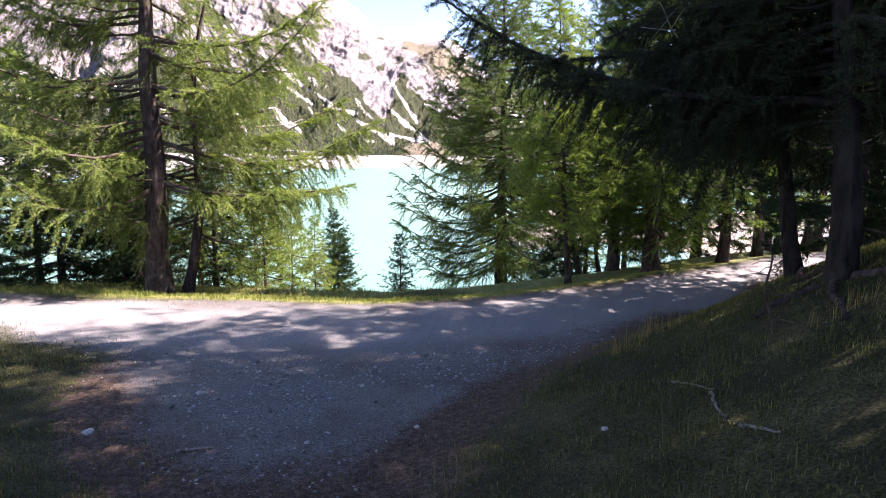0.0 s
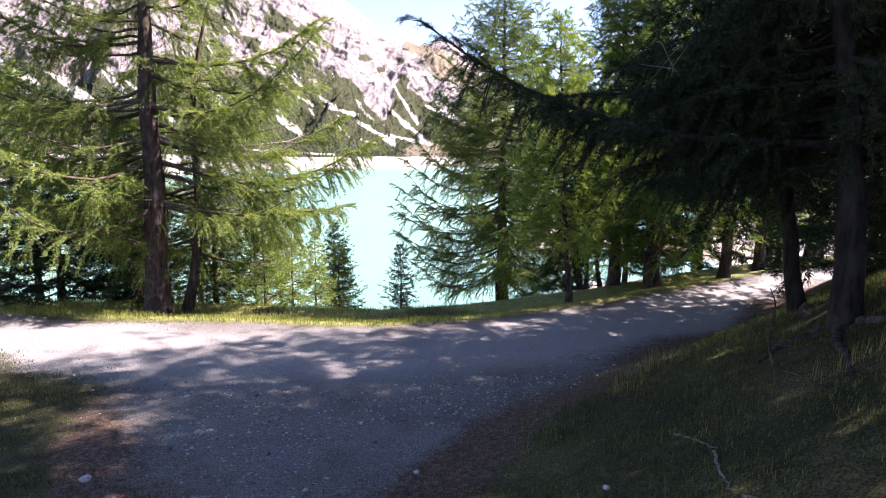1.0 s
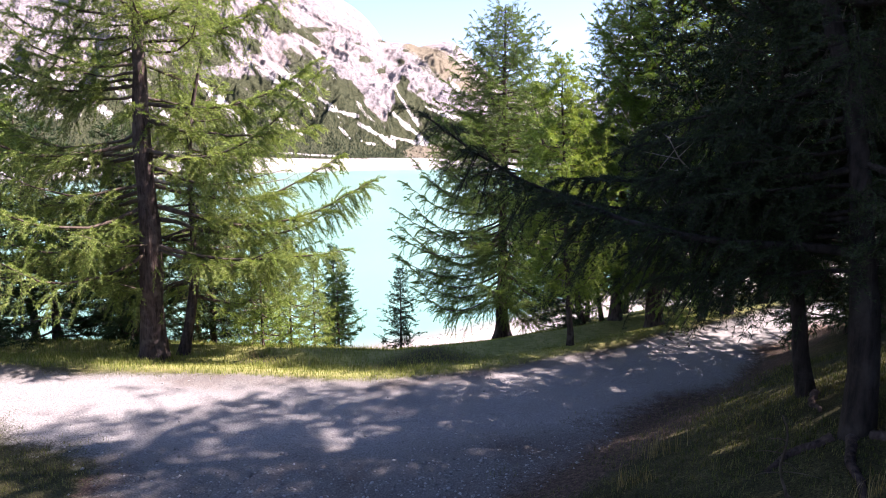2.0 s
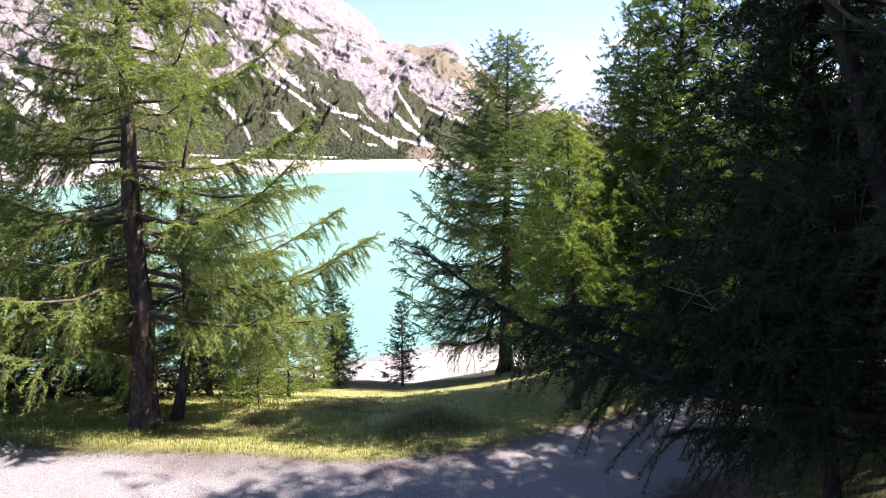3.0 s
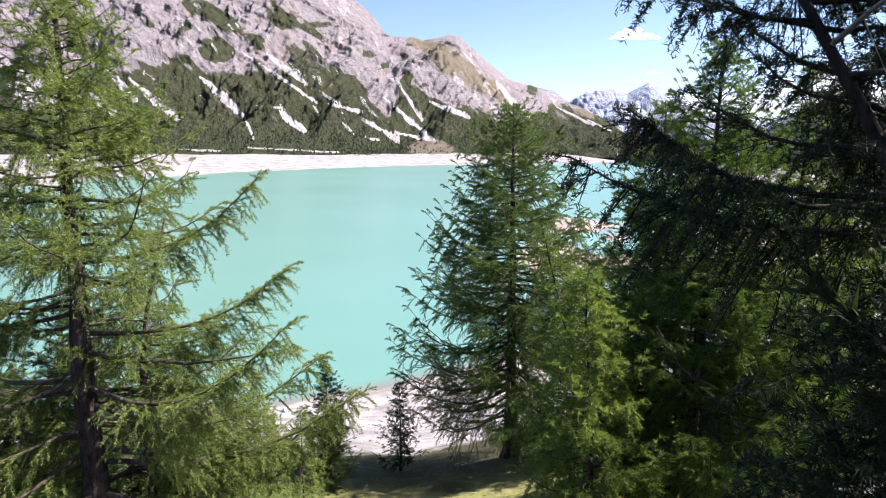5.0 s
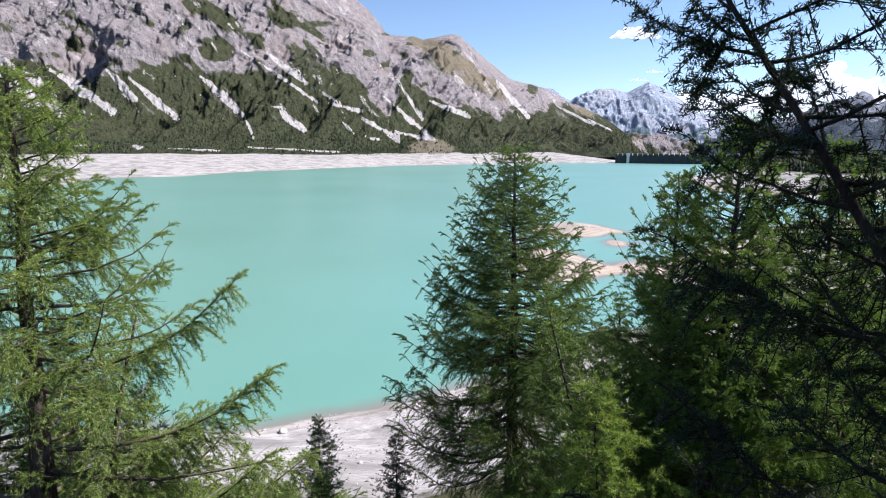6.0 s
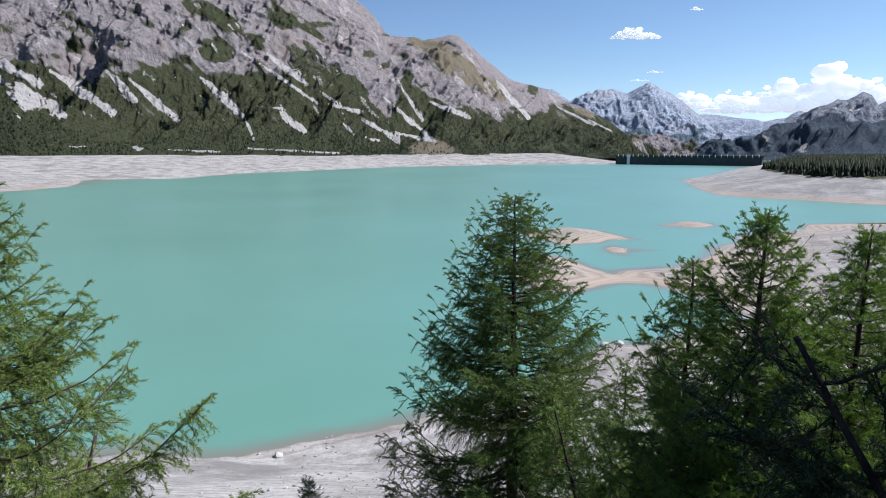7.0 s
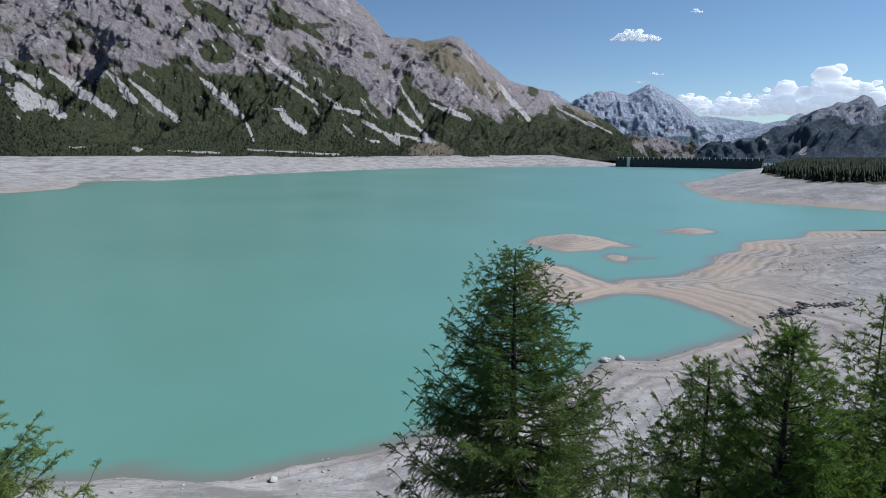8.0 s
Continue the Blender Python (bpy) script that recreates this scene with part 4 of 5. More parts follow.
# near larch on the bank: long limbs over the track, shade put into their colours
conifer("larch_tree", "dark shaded larch with long sweeping limbs on the grassy bank", (2.55, 4.35), 6.45, 1.5, MAT_SHADY, 13, radius=0.088, crown0=0.2, lean=(-1.65, 1.45), curve=1.0, sink=0.2, bark=MAT_SHADE_BARK,
        limbs=82, crowd=1.1, group=G1, dead=0.02, bias=(0.1, 0.45), power=0.55, top_reach=0.10, hang=0.42, coarse=1.0, needle=0.026, width=0.0027, tuft=0.0155, blades=6, forward=0.35, spacing=0.064, spray=0.31, droop=0.42, twig=0.0034, twig_mat=MAT_SHADE_BARK, sheath=True,
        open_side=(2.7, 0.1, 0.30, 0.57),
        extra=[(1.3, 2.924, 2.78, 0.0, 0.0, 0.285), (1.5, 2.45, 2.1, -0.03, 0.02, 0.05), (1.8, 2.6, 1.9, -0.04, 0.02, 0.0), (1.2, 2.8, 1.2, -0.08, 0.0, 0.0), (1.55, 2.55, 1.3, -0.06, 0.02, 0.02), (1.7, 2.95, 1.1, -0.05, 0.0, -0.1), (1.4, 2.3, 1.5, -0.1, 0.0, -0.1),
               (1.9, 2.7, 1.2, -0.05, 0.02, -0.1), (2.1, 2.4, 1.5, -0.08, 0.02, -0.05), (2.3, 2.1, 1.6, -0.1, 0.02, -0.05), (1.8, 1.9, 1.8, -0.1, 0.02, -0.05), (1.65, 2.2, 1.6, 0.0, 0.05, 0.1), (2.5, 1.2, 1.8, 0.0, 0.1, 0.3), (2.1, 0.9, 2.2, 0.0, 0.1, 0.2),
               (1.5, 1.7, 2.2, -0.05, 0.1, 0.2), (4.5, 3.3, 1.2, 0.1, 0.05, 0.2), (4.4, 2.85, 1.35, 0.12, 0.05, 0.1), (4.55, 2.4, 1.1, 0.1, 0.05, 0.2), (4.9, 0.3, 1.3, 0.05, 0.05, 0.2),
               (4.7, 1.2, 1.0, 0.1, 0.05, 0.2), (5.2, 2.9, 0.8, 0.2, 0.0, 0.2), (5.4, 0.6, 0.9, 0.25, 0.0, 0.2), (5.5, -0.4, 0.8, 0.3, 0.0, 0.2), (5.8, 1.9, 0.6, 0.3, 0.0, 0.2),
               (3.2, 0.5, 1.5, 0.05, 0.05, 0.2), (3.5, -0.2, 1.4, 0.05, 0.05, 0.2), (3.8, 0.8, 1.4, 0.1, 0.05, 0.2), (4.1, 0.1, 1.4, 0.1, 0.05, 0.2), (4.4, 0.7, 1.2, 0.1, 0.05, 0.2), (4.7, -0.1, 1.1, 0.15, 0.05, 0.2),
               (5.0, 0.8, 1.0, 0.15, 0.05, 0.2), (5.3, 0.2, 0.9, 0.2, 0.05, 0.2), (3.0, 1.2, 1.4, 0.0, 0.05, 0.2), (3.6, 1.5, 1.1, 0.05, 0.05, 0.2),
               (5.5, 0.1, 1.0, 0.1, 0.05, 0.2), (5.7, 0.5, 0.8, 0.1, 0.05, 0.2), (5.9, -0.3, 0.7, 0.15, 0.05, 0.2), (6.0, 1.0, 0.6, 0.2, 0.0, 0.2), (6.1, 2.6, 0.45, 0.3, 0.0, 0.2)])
conifer("larch_tree", "leaning young larch with a dark dense crown on the bank", (2.95, 5.4), 4.15, 1.4, MAT_SHADY, 14, radius=0.07, bark=MAT_SHADE_BARK, crown0=0.24, lean=(-0.45, 0.3), curve=-0.3, limbs=120, group=G1, hang=0.4, power=0.42, coarse=1.5, spacing=0.05)
# beyond the track
conifer("larch_tree", "full-grown larch with dark layered limbs on the lake slope", (1.85, 17.9), 9.45, 3.5, MAT_LARCH_D, 15, radius=0.2, crown0=0.13, group=G2, limbs=205, power=0.7, top_reach=0.02,
        coarse=1.2, spacing=0.056, hang=0.2, lean=(-0.15, 0.0), rise=(-0.26, 0.45), spray=0.35, even=0.12, tip=0.4, crowd=0.82, needle=0.036, width=0.0038, blades=4, tuft=0.0125, forward=1.25)
conifer("larch_tree", "bright green young larch on a thin leaning trunk", (2.05, 10.05), 4.5, 1.25, MAT_LARCH_Y, 16, radius=0.06, crown0=0.22, lean=(-0.35, -0.1), group=G2, limbs=84, power=0.66, coarse=1.3, spacing=0.05, even=0.35, top_reach=0.03, needle=0.045, blades=6)
conifer("larch_tree", "dense dark green larch with a pointed crown beside the track", (3.87, 11.35), 7.5, 2.2, MAT_LARCH_G, 17, radius=0.15, crown0=0.1, lean=(0.1, 0), group=G2, limbs=200, coarse=1.0, spacing=0.056, power=0.8, top_reach=0.03, even=0.1, crowd=0.74, needle=0.034, width=0.0036, blades=4, tuft=0.0115, forward=1.25, rise=(-0.1, 0.7), spray=0.33, tip=0.45)
conifer("larch_tree", "dark green larch standing close behind another", (3.45, 12.3), 6.9, 2.0, MAT_LARCH_D, 18, radius=0.12, crown0=0.1, group=G2, limbs=120, coarse=1.2, spacing=0.054, split=False, power=0.75, top_reach=0.03, even=0.15, crowd=0.72, needle=0.036, width=0.0038, blades=4, tuft=0.0135, forward=1.2, tip=0.45)
conifer("larch_tree", "slim dark larch with a narrow crown by the track", (5.4, 11.75), 7.15, 1.8, MAT_LARCH_G, 19, radius=0.11, crown0=0.14, group=G2, limbs=120, coarse=1.2, spacing=0.054, split=False, power=0.75, top_reach=0.03, even=0.15, crowd=0.72, needle=0.036, width=0.0038, blades=4, tuft=0.0135, forward=1.2, tip=0.45)
conifer("larch_tree", "bare-stemmed larch in the shade of the wood", (6.7, 12.9), 7.0, 1.8, MAT_LARCH_D, 20, radius=0.11, crown0=0.22, group=G2, limbs=64, coarse=1.9, split=False)
conifer("larch_tree", "thin larch on the slope below the track", (3.85, 15.9), 5.2, 1.6, MAT_LARCH_D, 21, radius=0.07, crown0=0.12, group=G2, limbs=60, coarse=1.9, split=False)
conifer("larch_tree", "thin larch growing on the slope among others", (5.2, 17.0), 5.4, 1.8, MAT_LARCH, 22, radius=0.08, crown0=0.12, group=G2, limbs=60, coarse=1.9, split=False)
conifer("larch_tree", "larch at the far bend of the track", (9.2, 15.2), 7.5, 2.0, MAT_LARCH, 23, radius=0.12, crown0=0.15, group=G2, limbs=70, coarse=2.1, split=False)
for k, (x, y, h, r) in enumerate([(8.1, 13.1, 6.4, 1.8), (10.6, 14.4, 7.0, 1.9), (12.6, 16.2, 7.6, 2.0), (9.6, 17.6, 7.0, 2.0), (7.1, 16.6, 5.6, 1.7), (14.5, 15.0, 7.5, 2.1)]):
    conifer("larch_tree", "larch of the thin wood along the lake slope", (x, y), h, r, (MAT_LARCH_G, MAT_LARCH_D)[k % 2], 24 + k, radius=0.10, crown0=0.14, group=G2, limbs=54, coarse=2.6, spacing=0.05, split=False, power=0.7)
# small spruces and young larches on the slope
conifer("spruce_tree", "small dark spruce with a neat cone on the slope", (-1.2, 17.95), 2.55, 0.8, MAT_SPRUCE, 31, SPRUCE, radius=0.045, group="young spruces", limbs=70, split=False, coarse=1.5, power=0.9)
conifer("spruce_tree", "young green spruce on the slope beyond the track", (-3.05, 17.3), 2.95, 1.05, MAT_SPRUCE_Y, 32, SPRUCE, radius=0.05, group="young spruces", limbs=76, split=False, coarse=1.5, power=0.9)
conifer("spruce_tree", "short bushy green spruce just below the verge", (-2.65, 15.6), 1.95, 0.8, MAT_SPRUCE_Y, 33, SPRUCE, radius=0.045, group="young spruces", limbs=76, split=False, coarse=1.5, power=0.8)
# thin stems leaning out over the slope
conifer("larch_tree", "thin larch stem leaning out over the lake slope", (3.05, 13.2), 5.2, 1.0, MAT_LARCH_D, 34, radius=0.075, crown0=0.36, lean=(-1.3, 0.2), group=G2, limbs=44, coarse=1.9, split=False, power=0.6)
conifer("larch_tree", "slender bent larch growing on the lake slope", (3.55, 13.5), 4.4, 0.9, MAT_LARCH_D, 35, radius=0.055, crown0=0.4, lean=(-0.8, 0.1), group=G2, limbs=36, coarse=1.9, split=False, power=0.6)
for k, (x, y, h, r, m) in enumerate([(-3.15, 10.9, 1.9, 0.85, MAT_LARCH_Y), (-3.65, 12.0, 2.7, 1.1, MAT_LARCH_Y), (-3.1, 12.6, 2.2, 0.85, MAT_LARCH), (-3.7, 14.0, 2.9, 1.1, MAT_LARCH_Y), (-3.0, 14.4, 2.1, 0.8, MAT_LARCH)]):
    conifer("young_larch", "bushy yellow-green young larch behind the grass verge", (x, y), h, r, m, 40 + k, radius=0.03, crown0=0.03, group="young larches", limbs=56, split=False,
            coarse=1.35, hang=0.12, spray=0.30, power=0.85, top_reach=0.02)
# the four with y below 10 are added at the view's edge to shade the track
for k, (x, y, h, r) in enumerate([(-5.7, 11.5, 3.4, 1.5), (-7.0, 11.3, 3.8, 1.6), (-4.6, 12.4, 2.8, 1.3), (-6.3, 12.2, 4.2, 1.5), (-7.9, 12.0, 4.6, 1.6), (-5.4, 13.6, 4.0, 1.4), (-7.2, 14.4, 5.2, 1.7), (-9.4, 12.6, 5.0, 1.7), (6.1, 8.9, 8.2, 2.0), (7.0, 9.9, 7.6, 1.9), (4.75, 7.3, 4.6, 1.5), (5.3, 8.3, 5.6, 1.7), (4.7, 13.7, 3.4, 1.2), (6.1, 14.6, 4.4, 1.4), (7.7, 13.9, 4.6, 1.4), (2.75, 13.4, 2.4, 1.0)]):
    conifer("spruce_tree", "dark spruce with low dense limbs near the track", (x, y), h, r, MAT_SPRUCE, 50 + k, SPRUCE, radius=0.07, crown0=0.03, group="dark spruces", limbs=70, split=False,
            coarse=2.1, spacing=0.042, power=0.75)
# wood added on the bank and behind the camera, mostly unseen, to shade the clearing
wood_tree = conifer("larch_tree", "tall larch added mostly out of view to shade the clearing", (5.8, 7.3), 13.5, 3.0, MAT_SHADY, 60, radius=0.17, crown0=0.12, group="wood on the bank", limbs=92, split=False, coarse=3.4, spacing=0.07, power=0.6)
other_tree = conifer("larch_tree", "tall broad larch added out of view to shade the clearing", (4.8, 1.2), 9.0, 2.6, MAT_SHADY, 61, radius=0.16, crown0=0.12, group="wood on the bank", limbs=84, split=False, coarse=3.4, spacing=0.07, power=0.6)
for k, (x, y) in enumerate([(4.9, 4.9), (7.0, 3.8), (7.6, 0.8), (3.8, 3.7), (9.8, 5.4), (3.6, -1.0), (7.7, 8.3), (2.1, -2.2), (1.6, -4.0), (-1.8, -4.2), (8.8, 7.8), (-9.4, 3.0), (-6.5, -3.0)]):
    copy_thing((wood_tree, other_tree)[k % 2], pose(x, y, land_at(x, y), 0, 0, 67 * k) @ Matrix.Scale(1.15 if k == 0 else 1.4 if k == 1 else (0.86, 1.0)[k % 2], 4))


# ---------------------------------------------------------------- dam
def concrete_material():
    m, nt, bsdf = mat("weathered_shade_dark_concrete")
    f = noise_of(nt, coords(nt, (1, 1, 0.3)), 0.35, 8, 0.7)
    # mottled grey, lowered overall to the tone of a wall in shade
    nt.links.new(ramp(nt, f, [(0.3, (0.025, 0.029, 0.031)), (0.7, (0.055, 0.062, 0.066))]), bsdf.inputs["Base Color"])
    bsdf.inputs["Roughness"].default_value = 0.9
    return m


MAT_CONCRETE = concrete_material()
MAT_WHITE = stone_material("pale_render", (0.5, 0.5, 0.5), (0.72, 0.71, 0.7), 0.6)


def box_bm(sx, sy, sz, at=(0, 0, 0), bevel=0.0):
    bm = bmesh.new()
    bmesh.ops.create_cube(bm, size=1.0, matrix=Matrix.LocRotScale(at, None, (sx, sy, sz)))
    if bevel:
        bmesh.ops.bevel(bm, geom=bm.edges[:], offset=bevel, segments=2, affect="EDGES")
    return bm


def part_bm(name, bm, material, parent, label=""):
    me = bpy.data.meshes.new(name)
    bm.to_mesh(me)
    bm.free()
    me.materials.append(material)
    return part(name, me, parent, label)


def build_dam(a, b, top):
    a, b = Vector(a), Vector(b)
    length, mid = (b - a).length, (a + b) / 2
    dam = tagged(new("dam"), "long grey concrete dam with piers along its crest", "dam")
    dam.matrix_world = Matrix.Translation((mid.x, mid.y, top)) @ pose(0, 0, 0, 0, 0, math.degrees(math.atan2(b.y - a.y, b.x - a.x)))
    wall = box_bm(length, 7, 26, (0, 3.5, -13))
    for v in wall.verts:
        if v.co.z < -10:
            v.co.y += 3 if v.co.y > 3 else -5
    part_bm("dam_wall", wall, MAT_CONCRETE, dam)
    part_bm("crest_road", box_bm(length + 3, 9.0, 0.7, (0, 3.5, 0.36), 0.08), MAT_CONCRETE, dam)
    part_bm("parapet", box_bm(length + 3, 0.5, 1.1, (0, -0.7, 1.26), 0.05), MAT_CONCRETE, dam)
    count = 26
    pier = None
    for k in range(count):
        x = -length / 2 + (k + 0.5) * length / count
        if pier is None:
            pier = part_bm("pier", box_bm(0.6, 0.7, 3.4, (0, 0, 0), 0.08), MAT_WHITE, dam, "pale concrete pier")
            first = pier
        else:
            pier = new("pier", first.data)
            pier.parent = dam
            tagged(pier, "pale concrete pier")
        pier.location = (x, -1.2, 1.4)
    return dam


build_dam((236, 818, 0), (372, 700, 0), -0.6)


def build_tower(x, y, z):
    tower = tagged(new("intake_tower"), "small white intake tower beside the dam", "tower")
    tower.location = (x, y, z)
    part_bm("shaft", box_bm(3.0, 3.0, 13, (0, 0, 0), 0.15), MAT_WHITE, tower)
    part_bm("cabin", box_bm(4.2, 4.2, 3.4, (0, 0, 8.1), 0.2), MAT_WHITE, tower)
    part_bm("roof", box_bm(5.0, 5.0, 0.5, (0, 0, 10.0), 0.1), MAT_CONCRETE, tower)


build_tower(247, 800, -7.0)

# ---------------------------------------------------------------- clouds
def cloud_material():
    m, nt, bsdf = mat("cloud")
    f = noise_of(nt, coords(nt), 0.01, 6, 0.6)
    nt.links.new(ramp(nt, f, [(0.3, (0.93, 0.93, 0.95)), (0.7, (0.98, 0.98, 0.98))]), bsdf.inputs["Base Color"])
    bsdf.inputs["Roughness"].default_value = 1.0
    bsdf.inputs["Specular IOR Level"].default_value = 0.0
    tr = nt.nodes.new("ShaderNodeBsdfTranslucent")
    tr.inputs["Color"].default_value = (0.95, 0.95, 0.97, 1)
    ms = nt.nodes.new("ShaderNodeMixShader")
    ms.inputs[0].default_value = 0.6
    # faint glow added to whiten billows that the sun leaves grey
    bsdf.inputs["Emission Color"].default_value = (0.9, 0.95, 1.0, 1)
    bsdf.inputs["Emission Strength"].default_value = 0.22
    nt.links.new(bsdf.outputs[0], ms.inputs[1])
    nt.links.new(tr.outputs[0], ms.inputs[2])
    nt.links.new(ms.outputs[0], nt.nodes["Material Output"].inputs["Surface"])
    return m


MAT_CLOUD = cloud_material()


def cloud(label, u, v, wide, high, dist, puffs, seed):
    """A cumulus: many billows on a flat base."""
    r = np.random.default_rng(seed)
    bm = bmesh.new()
    cx, cz = u * dist, v * dist + 9
    for k in range(puffs * 4):
        q = r.uniform(-1, 1)
        size = high * r.uniform(0.06, 0.2) * (1.05 - 0.5 * abs(q))
        at = (q * wide / 2, r.uniform(-0.3, 0.3) * wide * 0.3, abs(r.normal(0, 0.30)) * high * (1 - q * q) * (0.45 + 0.9 * float(fbm(np.array([q * 2.2 + seed]), np.array([0.5]), 3, seed)[0])))
        bmesh.ops.create_icosphere(bm, subdivisions=2, radius=1.0, matrix=Matrix.LocRotScale(at, None, (size * 1.7, size, size * 0.85)))
    for p in bm.verts:
        n = noise.fractal(p.co * (5.0 / high), 0.7, 2.0, 4)
        p.co += p.co.normalized() * n * high * 0.05
        p.co.z = max(p.co.z, -high * 0.16 + 0.2 * p.co.z)
    me = bpy.data.meshes.new("cloud")
    bm.to_mesh(me)
    bm.free()
    me.materials.append(MAT_CLOUD)
    for p in me.polygons:
        p.use_smooth = True
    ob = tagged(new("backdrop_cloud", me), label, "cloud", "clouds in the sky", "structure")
    ob.location = (cx, dist, cz)


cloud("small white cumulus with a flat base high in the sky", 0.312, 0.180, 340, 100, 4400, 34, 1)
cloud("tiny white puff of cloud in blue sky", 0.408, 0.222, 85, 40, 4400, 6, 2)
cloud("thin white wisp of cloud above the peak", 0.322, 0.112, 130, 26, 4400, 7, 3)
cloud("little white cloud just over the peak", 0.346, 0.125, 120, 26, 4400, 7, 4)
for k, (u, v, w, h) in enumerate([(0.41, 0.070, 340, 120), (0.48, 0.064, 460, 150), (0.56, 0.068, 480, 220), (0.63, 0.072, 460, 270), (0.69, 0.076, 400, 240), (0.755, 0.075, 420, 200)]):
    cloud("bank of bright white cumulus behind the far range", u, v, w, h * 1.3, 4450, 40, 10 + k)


# ---------------------------------------------------------------- ground cover
def stones(name, label, x, y, size, material, seed, sink=0.3):
    r = np.random.default_rng(seed)
    n = len(x)
    base = np.array([[1, 0, 0], [0, 1, 0], [-1, 0, 0], [0, -1, 0], [0.2, 0.1, 1], [0, 0, -1]], float)
    f = np.array([[0, 1, 4], [1, 2, 4], [2, 3, 4], [3, 0, 4], [1, 0, 5], [2, 1, 5], [3, 2, 5], [0, 3, 5]])
    ang = r.uniform(0, 6.28, n)
    v = base[None] * r.uniform(0.6, 1.25, (n, 6, 1)) * size[:, None, None] * np.stack([np.ones(n), r.uniform(0.6, 1, n), r.uniform(0.35, 0.75, n)], -1)[:, None]
    c, s = np.cos(ang)[:, None], np.sin(ang)[:, None]
    v = np.stack([v[..., 0] * c - v[..., 1] * s, v[..., 0] * s + v[..., 1] * c, v[..., 2]], -1)
    v += np.stack([x, y, land(x, y) + size * (0.4 - sink)], -1)[:, None]
    me = mesh_of(name, v.reshape(-1, 3), (np.arange(n)[:, None, None] * 6 + f[None]).reshape(-1, 3), material)
    return tagged(new(name, me), label, "stones", kind="stuff")


r = np.random.default_rng(3)
x, y = r.uniform(-4.5, 3.5, 26000), r.uniform(2.4, 9.2, 26000)
g, _ = cover_here(x, y)
ok = (r.random(len(x)) > 0.93 * smooth(2.9, 2.0, road_far(x) - y)) & (r.random(len(x)) < g * (0.12 + 0.9 * smooth(0.45, 0.62, fbm(x * 0.7, y * 0.7, 3, 71))))
x, y = x[ok], y[ok]
stones("gravel", "loose grey gravel on the forest track", x, y, r.gamma(2.2, 0.0036, len(x)) + 0.004, MAT_STONE, 4)
x = r.uniform(-30, 45, 9000)
y = r.uniform(20, 75, 9000)
z = land(x, y)
ok = (z > LAKE - 0.1) & (z < -4.0) & (r.random(len(x)) < 0.25 + 0.75 * smooth(0.45, 0.6, fbm(x * 0.2, y * 0.2, 3, 72)))
x, y = x[ok], y[ok]
stones("beach_stones", "pale stones strewn over the dry lake shore", x, y, r.gamma(1.6, 0.035, len(x)) + 0.02, MAT_PALE, 5)
x, y = r.uniform(35, 130, 16000), r.uniform(62, 150, 16000)
ok = (land(x, y) > LAKE + 1.0) & (fbm(x * 0.05, y * 0.12, 4, 73) > 0.52 + 0.1 * r.random(16000))
x, y = x[ok], y[ok]
stones("rubble", "dark broken rock on the drained lake bed", x, y, r.gamma(1.4, 0.05, len(x)) + 0.03, MAT_PALE, 6)


q = r.random(900)
x, y = 36 + 24 * q + r.normal(0, 0.6, 900), 69.5 + 6.0 * np.minimum(q * 3.2, 1) + 2.0 * (fbm(q * 9, q * 3, 3, 75) - 0.5) + r.normal(0, 0.7, 900)
ok = fbm(x * 0.3, y * 0.3, 3, 74) > 0.5
stones("outcrop", "line of dark broken rock across the drained lake bed", x[ok], y[ok], r.gamma(1.6, 0.085, ok.sum()) + 0.05, MAT_STONE_D, 7)


def grass(name, label, x, y, height, material, seed, width=0.0022, lean=0.45):
    """Blades that bend over: each of three triangles."""
    r = np.random.default_rng(seed)
    n = len(x)
    p = np.stack([x, y, land(x, y) - 0.01], -1)
    a = r.uniform(0, 6.28, n)
    d = np.stack([np.cos(a), np.sin(a), 0 * a], -1)
    s = np.stack([-np.sin(a), np.cos(a), 0 * a], -1) * width * r.uniform(0.7, 1.4, n)[:, None]
    bend = (r.uniform(0.15, 1.0, n) * lean * height)[:, None]
    up = np.array([0, 0, 1.0])
    m = p + up * (0.6 * height)[:, None] + d * bend * 0.35
    t = p + up * (height * r.uniform(0.75, 1.0, n))[:, None] + d * bend
    v = np.stack([p - s, p + s, m + s * 0.7, m - s * 0.7, t], 1).reshape(-1, 3)
    f = np.array([[0, 1, 2], [0, 2, 3], [3, 2, 4]])
    me = mesh_of(name, v, (np.arange(n)[:, None, None] * 5 + f[None]).reshape(-1, 3), material)
    return tagged(new(name, me), label, "grass", kind="stuff")


def grass_places(count, box, seed, patch=1.0):
    r = np.random.default_rng(seed)
    x, y = r.uniform(box[0], box[1], count), r.uniform(box[2], box[3], count)
    gravel, turf = cover_here(x, y)
    clump = fbm(x * 2.6, y * 2.6, 3, seed)
    ok = r.random(count) < (1 - gravel) ** 2 * (0.15 + 0.85 * turf) * smooth(0.32, 0.62, clump + 0.12 * patch)
    return x[ok], y[ok], clump[ok]


x, y, c = grass_places(190000, (-5.5, 4.2, 1.9, 8.6), 81)
x, y, c = x[y < road_far(x)], y[y < road_far(x)], c[y < road_far(x)]
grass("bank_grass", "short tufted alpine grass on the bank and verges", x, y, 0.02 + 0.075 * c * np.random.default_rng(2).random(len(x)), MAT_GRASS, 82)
r = np.random.default_rng(9)
x = r.uniform(-7.5, 5.5, 42000)
y = road_far(x) + r.gamma(1.4, 1.25, 42000) + 0.05
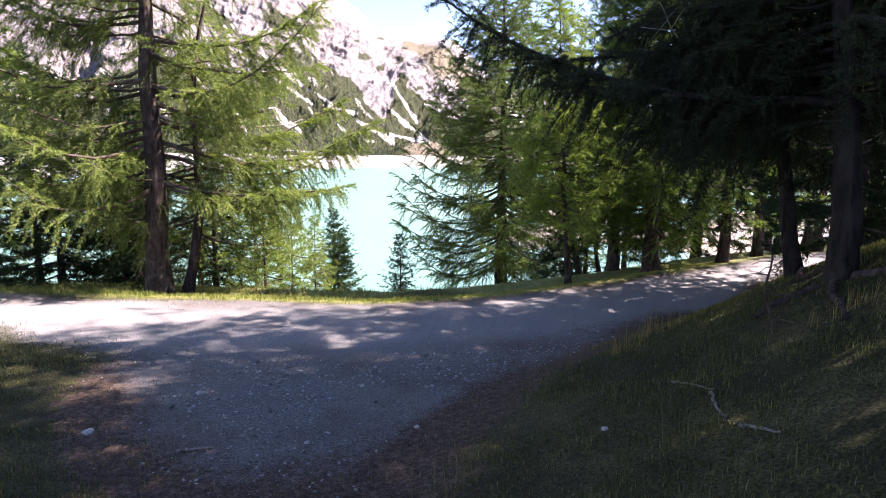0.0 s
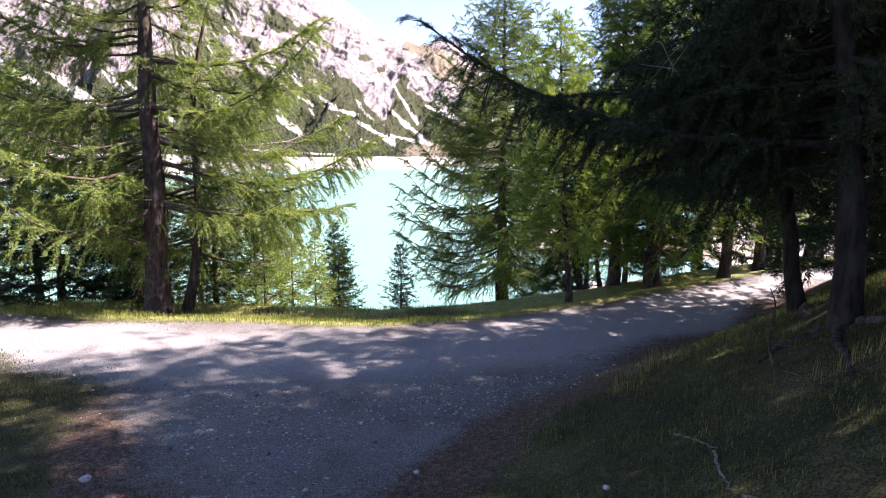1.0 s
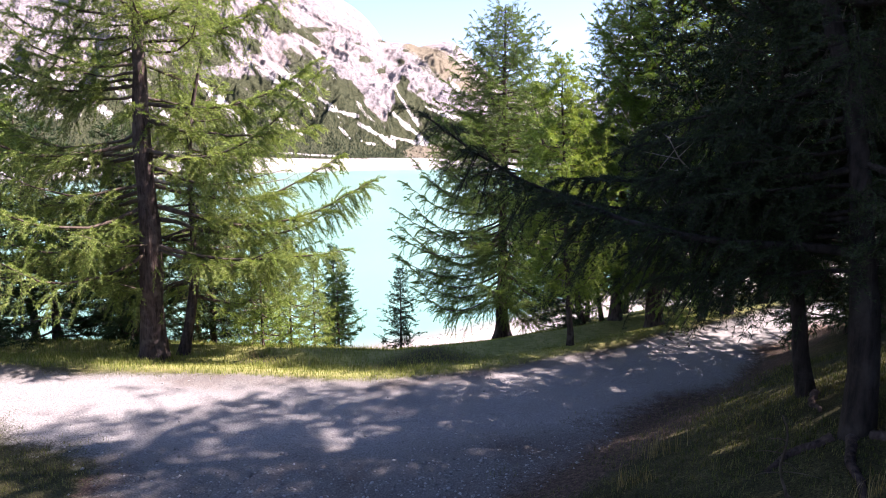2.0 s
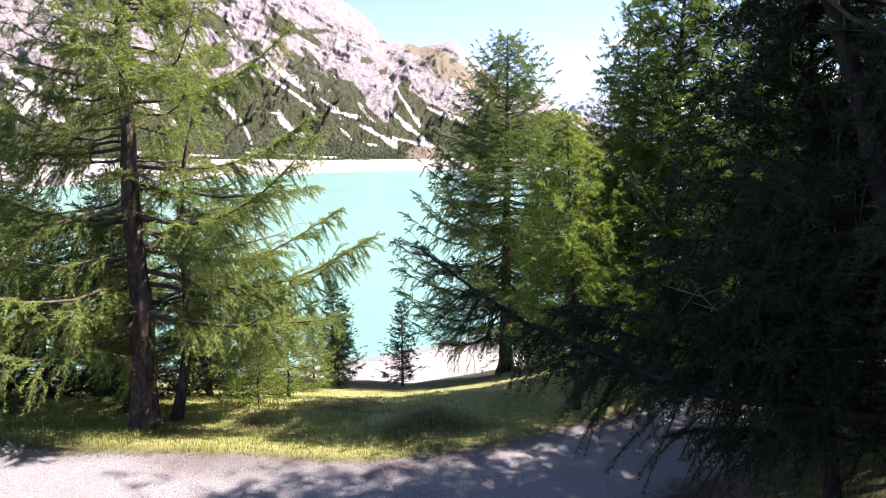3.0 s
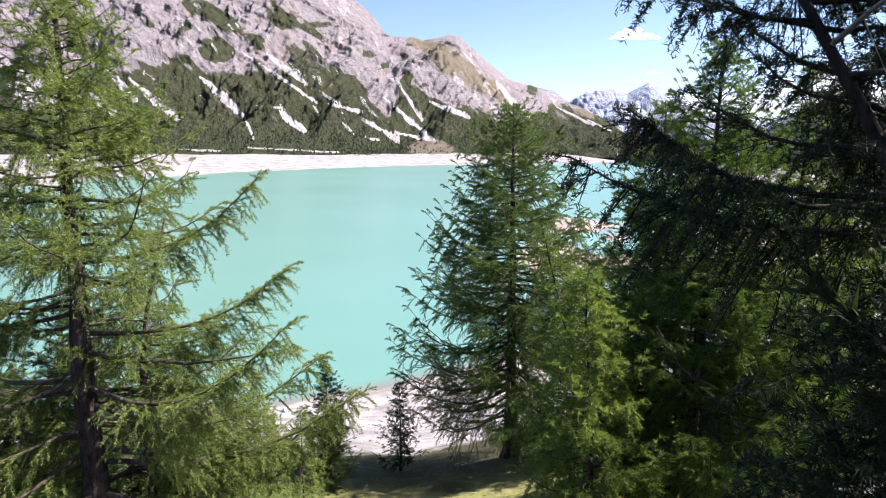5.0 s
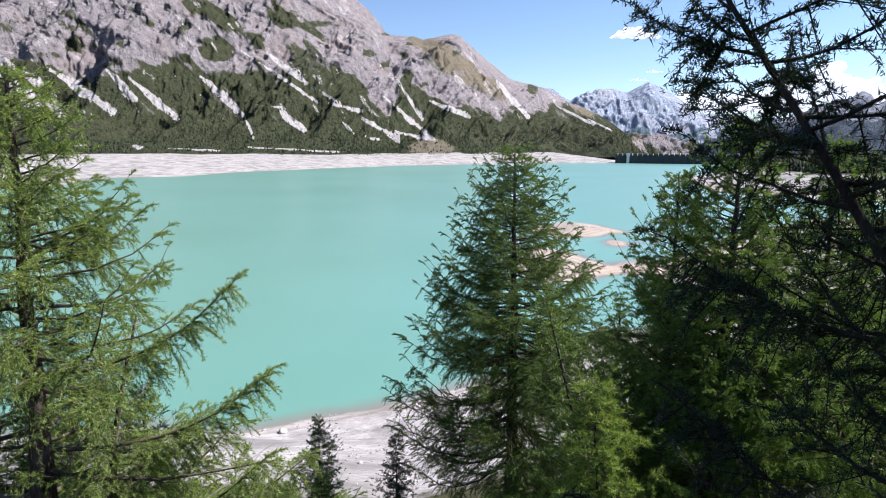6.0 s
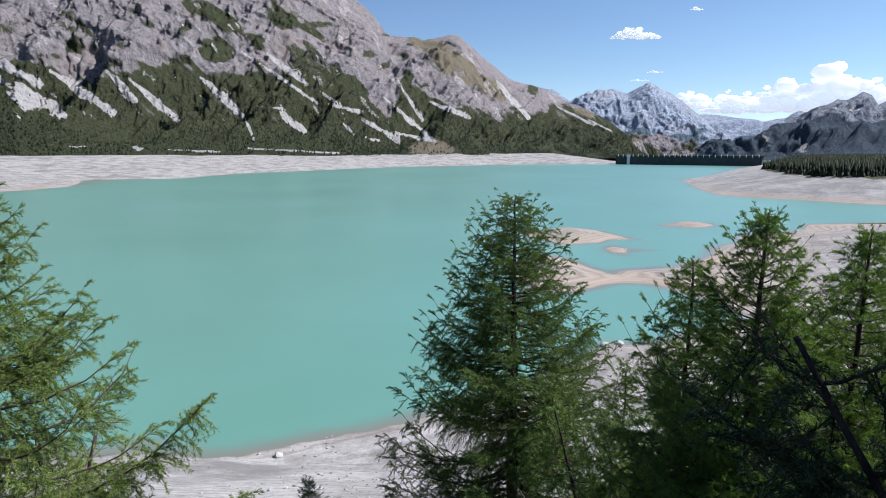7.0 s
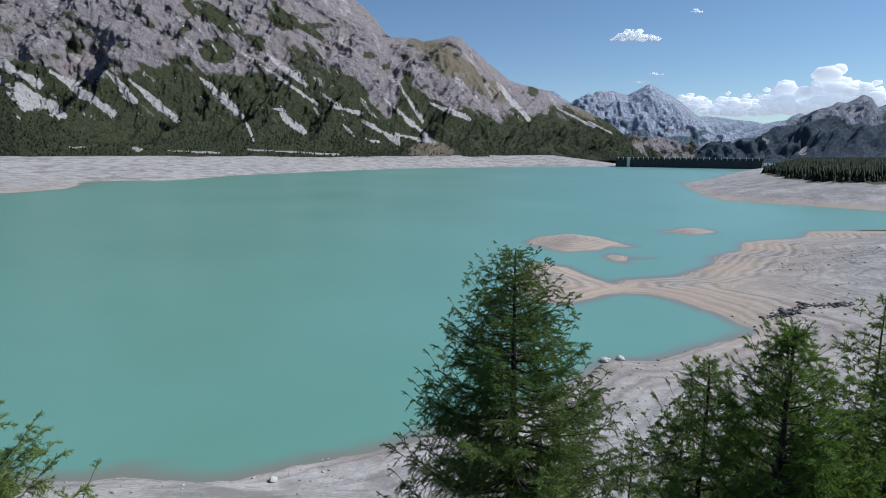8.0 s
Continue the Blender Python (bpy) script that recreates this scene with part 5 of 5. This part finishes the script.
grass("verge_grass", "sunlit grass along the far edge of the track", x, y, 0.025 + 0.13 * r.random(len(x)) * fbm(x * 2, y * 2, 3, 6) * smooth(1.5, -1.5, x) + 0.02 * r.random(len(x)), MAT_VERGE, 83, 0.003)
x = r.uniform(-6.5, 4.0, 2600)
y = road_far(x) + 0.35 + r.gamma(2.2, 0.6, 2600)
ok = (fbm(x * 1.6, y * 1.6, 3, 14) > 0.55) & (x < 0.5)
grass("dry_grass", "straw-coloured seed stalks standing above the grass", x[ok], y[ok], r.uniform(0.06, 0.2, ok.sum()), MAT_DRY, 84, 0.0016, 0.3)
for k, (tx, ty, n, h) in enumerate([(1.72, 5.4, 70, 0.3), (0.55, 4.35, 46, 0.24), (-1.75, 3.75, 16, 0.22), (1.35, 4.9, 50, 0.2), (0.05, 3.3, 26, 0.2), (1.0, 2.9, 40, 0.2), (2.15, 3.7, 60, 0.16), (0.5, 5.75, 50, 0.08)]):
    r = np.random.default_rng(90 + k)
    grass("grass_tuft", "tuft of long thin grass on the bank", tx + r.normal(0, 0.09, n), ty + r.normal(0, 0.07, n), h * r.uniform(0.4, 1.15, n), (MAT_DRY, MAT_GRASS)[k % 3 > 0], 91 + k, 0.0018, 0.5)


# ---------------------------------------------------------------- fallen wood and roots
def fallen(name, label, points, radius, material, seed, lift=0.6, category="stick"):
    """A stick lying on the ground through the given plan points."""
    r = np.random.default_rng(seed)
    pts = np.array(points, float)
    q = np.linspace(0, len(pts) - 1, 14)
    xy = np.stack([np.interp(q, np.arange(len(pts)), pts[:, i]) for i in (0, 1)], -1) + r.normal(0, 0.006, (14, 2))
    z = land(xy[:, 0], xy[:, 1]) + radius * lift
    v, f = tube(np.c_[xy, z], radius * (1 - 0.55 * np.linspace(0, 1, 14)), 7, 0.2, seed)
    return tagged(new(name, mesh_of(name, v, f, material, True)), label, category)


fallen("stick", "bleached curved stick lying in the grass", [(1.27, 3.36), (1.22, 3.21), (1.19, 3.09), (1.17, 2.98)], 0.009, MAT_DEAD, 1)
fallen("stick", "thin grey stick lying on the mossy bank", [(1.23, 3.75), (1.27, 3.58), (1.29, 3.4)], 0.008, MAT_DEAD, 2)
fallen("stick", "short grey branch lying on the bank", [(1.17, 2.91), (1.21, 2.83), (1.23, 2.72)], 0.010, MAT_DEAD, 3)
fallen("stick", "pale piece of wood lying beside the gravel", [(-1.69, 3.94), (-1.6, 3.97), (-1.5, 4.02)], 0.016, MAT_DEAD, 4)
for k, pts in enumerate([[(2.5, 4.3), (2.3, 4.05), (2.2, 3.8), (2.05, 3.55)], [(2.55, 4.2), (2.6, 3.95), (2.5, 3.7)], [(2.45, 4.4), (2.2, 4.45), (2.0, 4.35)], [(2.9, 5.3), (2.75, 5.1), (2.7, 4.9)]]):
    fallen("root", "weathered grey larch root running over the bank", pts, 0.035, MAT_BARK, 10 + k, 0.3, "root")


def dead_stem(x, y, height):
    stem = tagged(new("dead_sapling"), "thin dead upright sapling with bare twigs on the bank", "tree")
    stem.location = (x, y, land_at(x, y))
    t = np.linspace(0, 1, 12)
    pts = np.stack([-0.10 * t + 0.02 * np.sin(9 * t), 0.03 * np.sin(6 * t), height * t - 0.05], 1)
    part("trunk", mesh_of("trunk", *tube(pts, 0.011 * (1 - 0.7 * t), 6), MAT_TWIG, True), stem)
    r = np.random.default_rng(4)
    for k in range(9):
        a, h = r.uniform(0, 6.28), r.uniform(0.1, 0.8)
        p0 = along(pts, np.array([h]))[0][0]
        ln = r.uniform(0.12, 0.34) * (1.1 - h)
        q = np.linspace(0, 1, 5)[:, None]
        tw = p0 + q * ln * np.array([math.cos(a), math.sin(a), 0.2]) + q ** 2 * np.array([0, 0, -0.05])
        part("twig", mesh_of("twig", *tube(tw, 0.004 * (1 - 0.7 * q[:, 0]), 4), MAT_TWIG, True), stem)


dead_stem(1.85, 3.85, 0.62)
r = np.random.default_rng(6)
for k, (x, y, s) in enumerate([(-2.38, 4.2, 0.035), (0.76, 3.4, 0.018), (-0.24, 4.3, 0.02), (-9.9, 38.0, 0.28), (15.6, 58.9, 0.5), (17.2, 59.4, 0.4)]):
    bm = bmesh.new()
    bmesh.ops.create_icosphere(bm, subdivisions=2, radius=1.0)
    for p in bm.verts:
        p.co *= s * (1 + 0.35 * noise.noise(p.co * 1.3 + Vector((k * 7, 0, 0))))
        p.co.z *= 0.65
    me = bpy.data.meshes.new("stone")
    bm.to_mesh(me)
    bm.free()
    me.materials.append((MAT_STONE, MAT_PALE)[k > 2])
    ob = tagged(new("stone", me), "rough grey stone lying on the ground" if k < 3 else "pale boulder at the lake's edge", "stone")
    ob.location = (x, y, land_at(x, y) + s * 0.25)
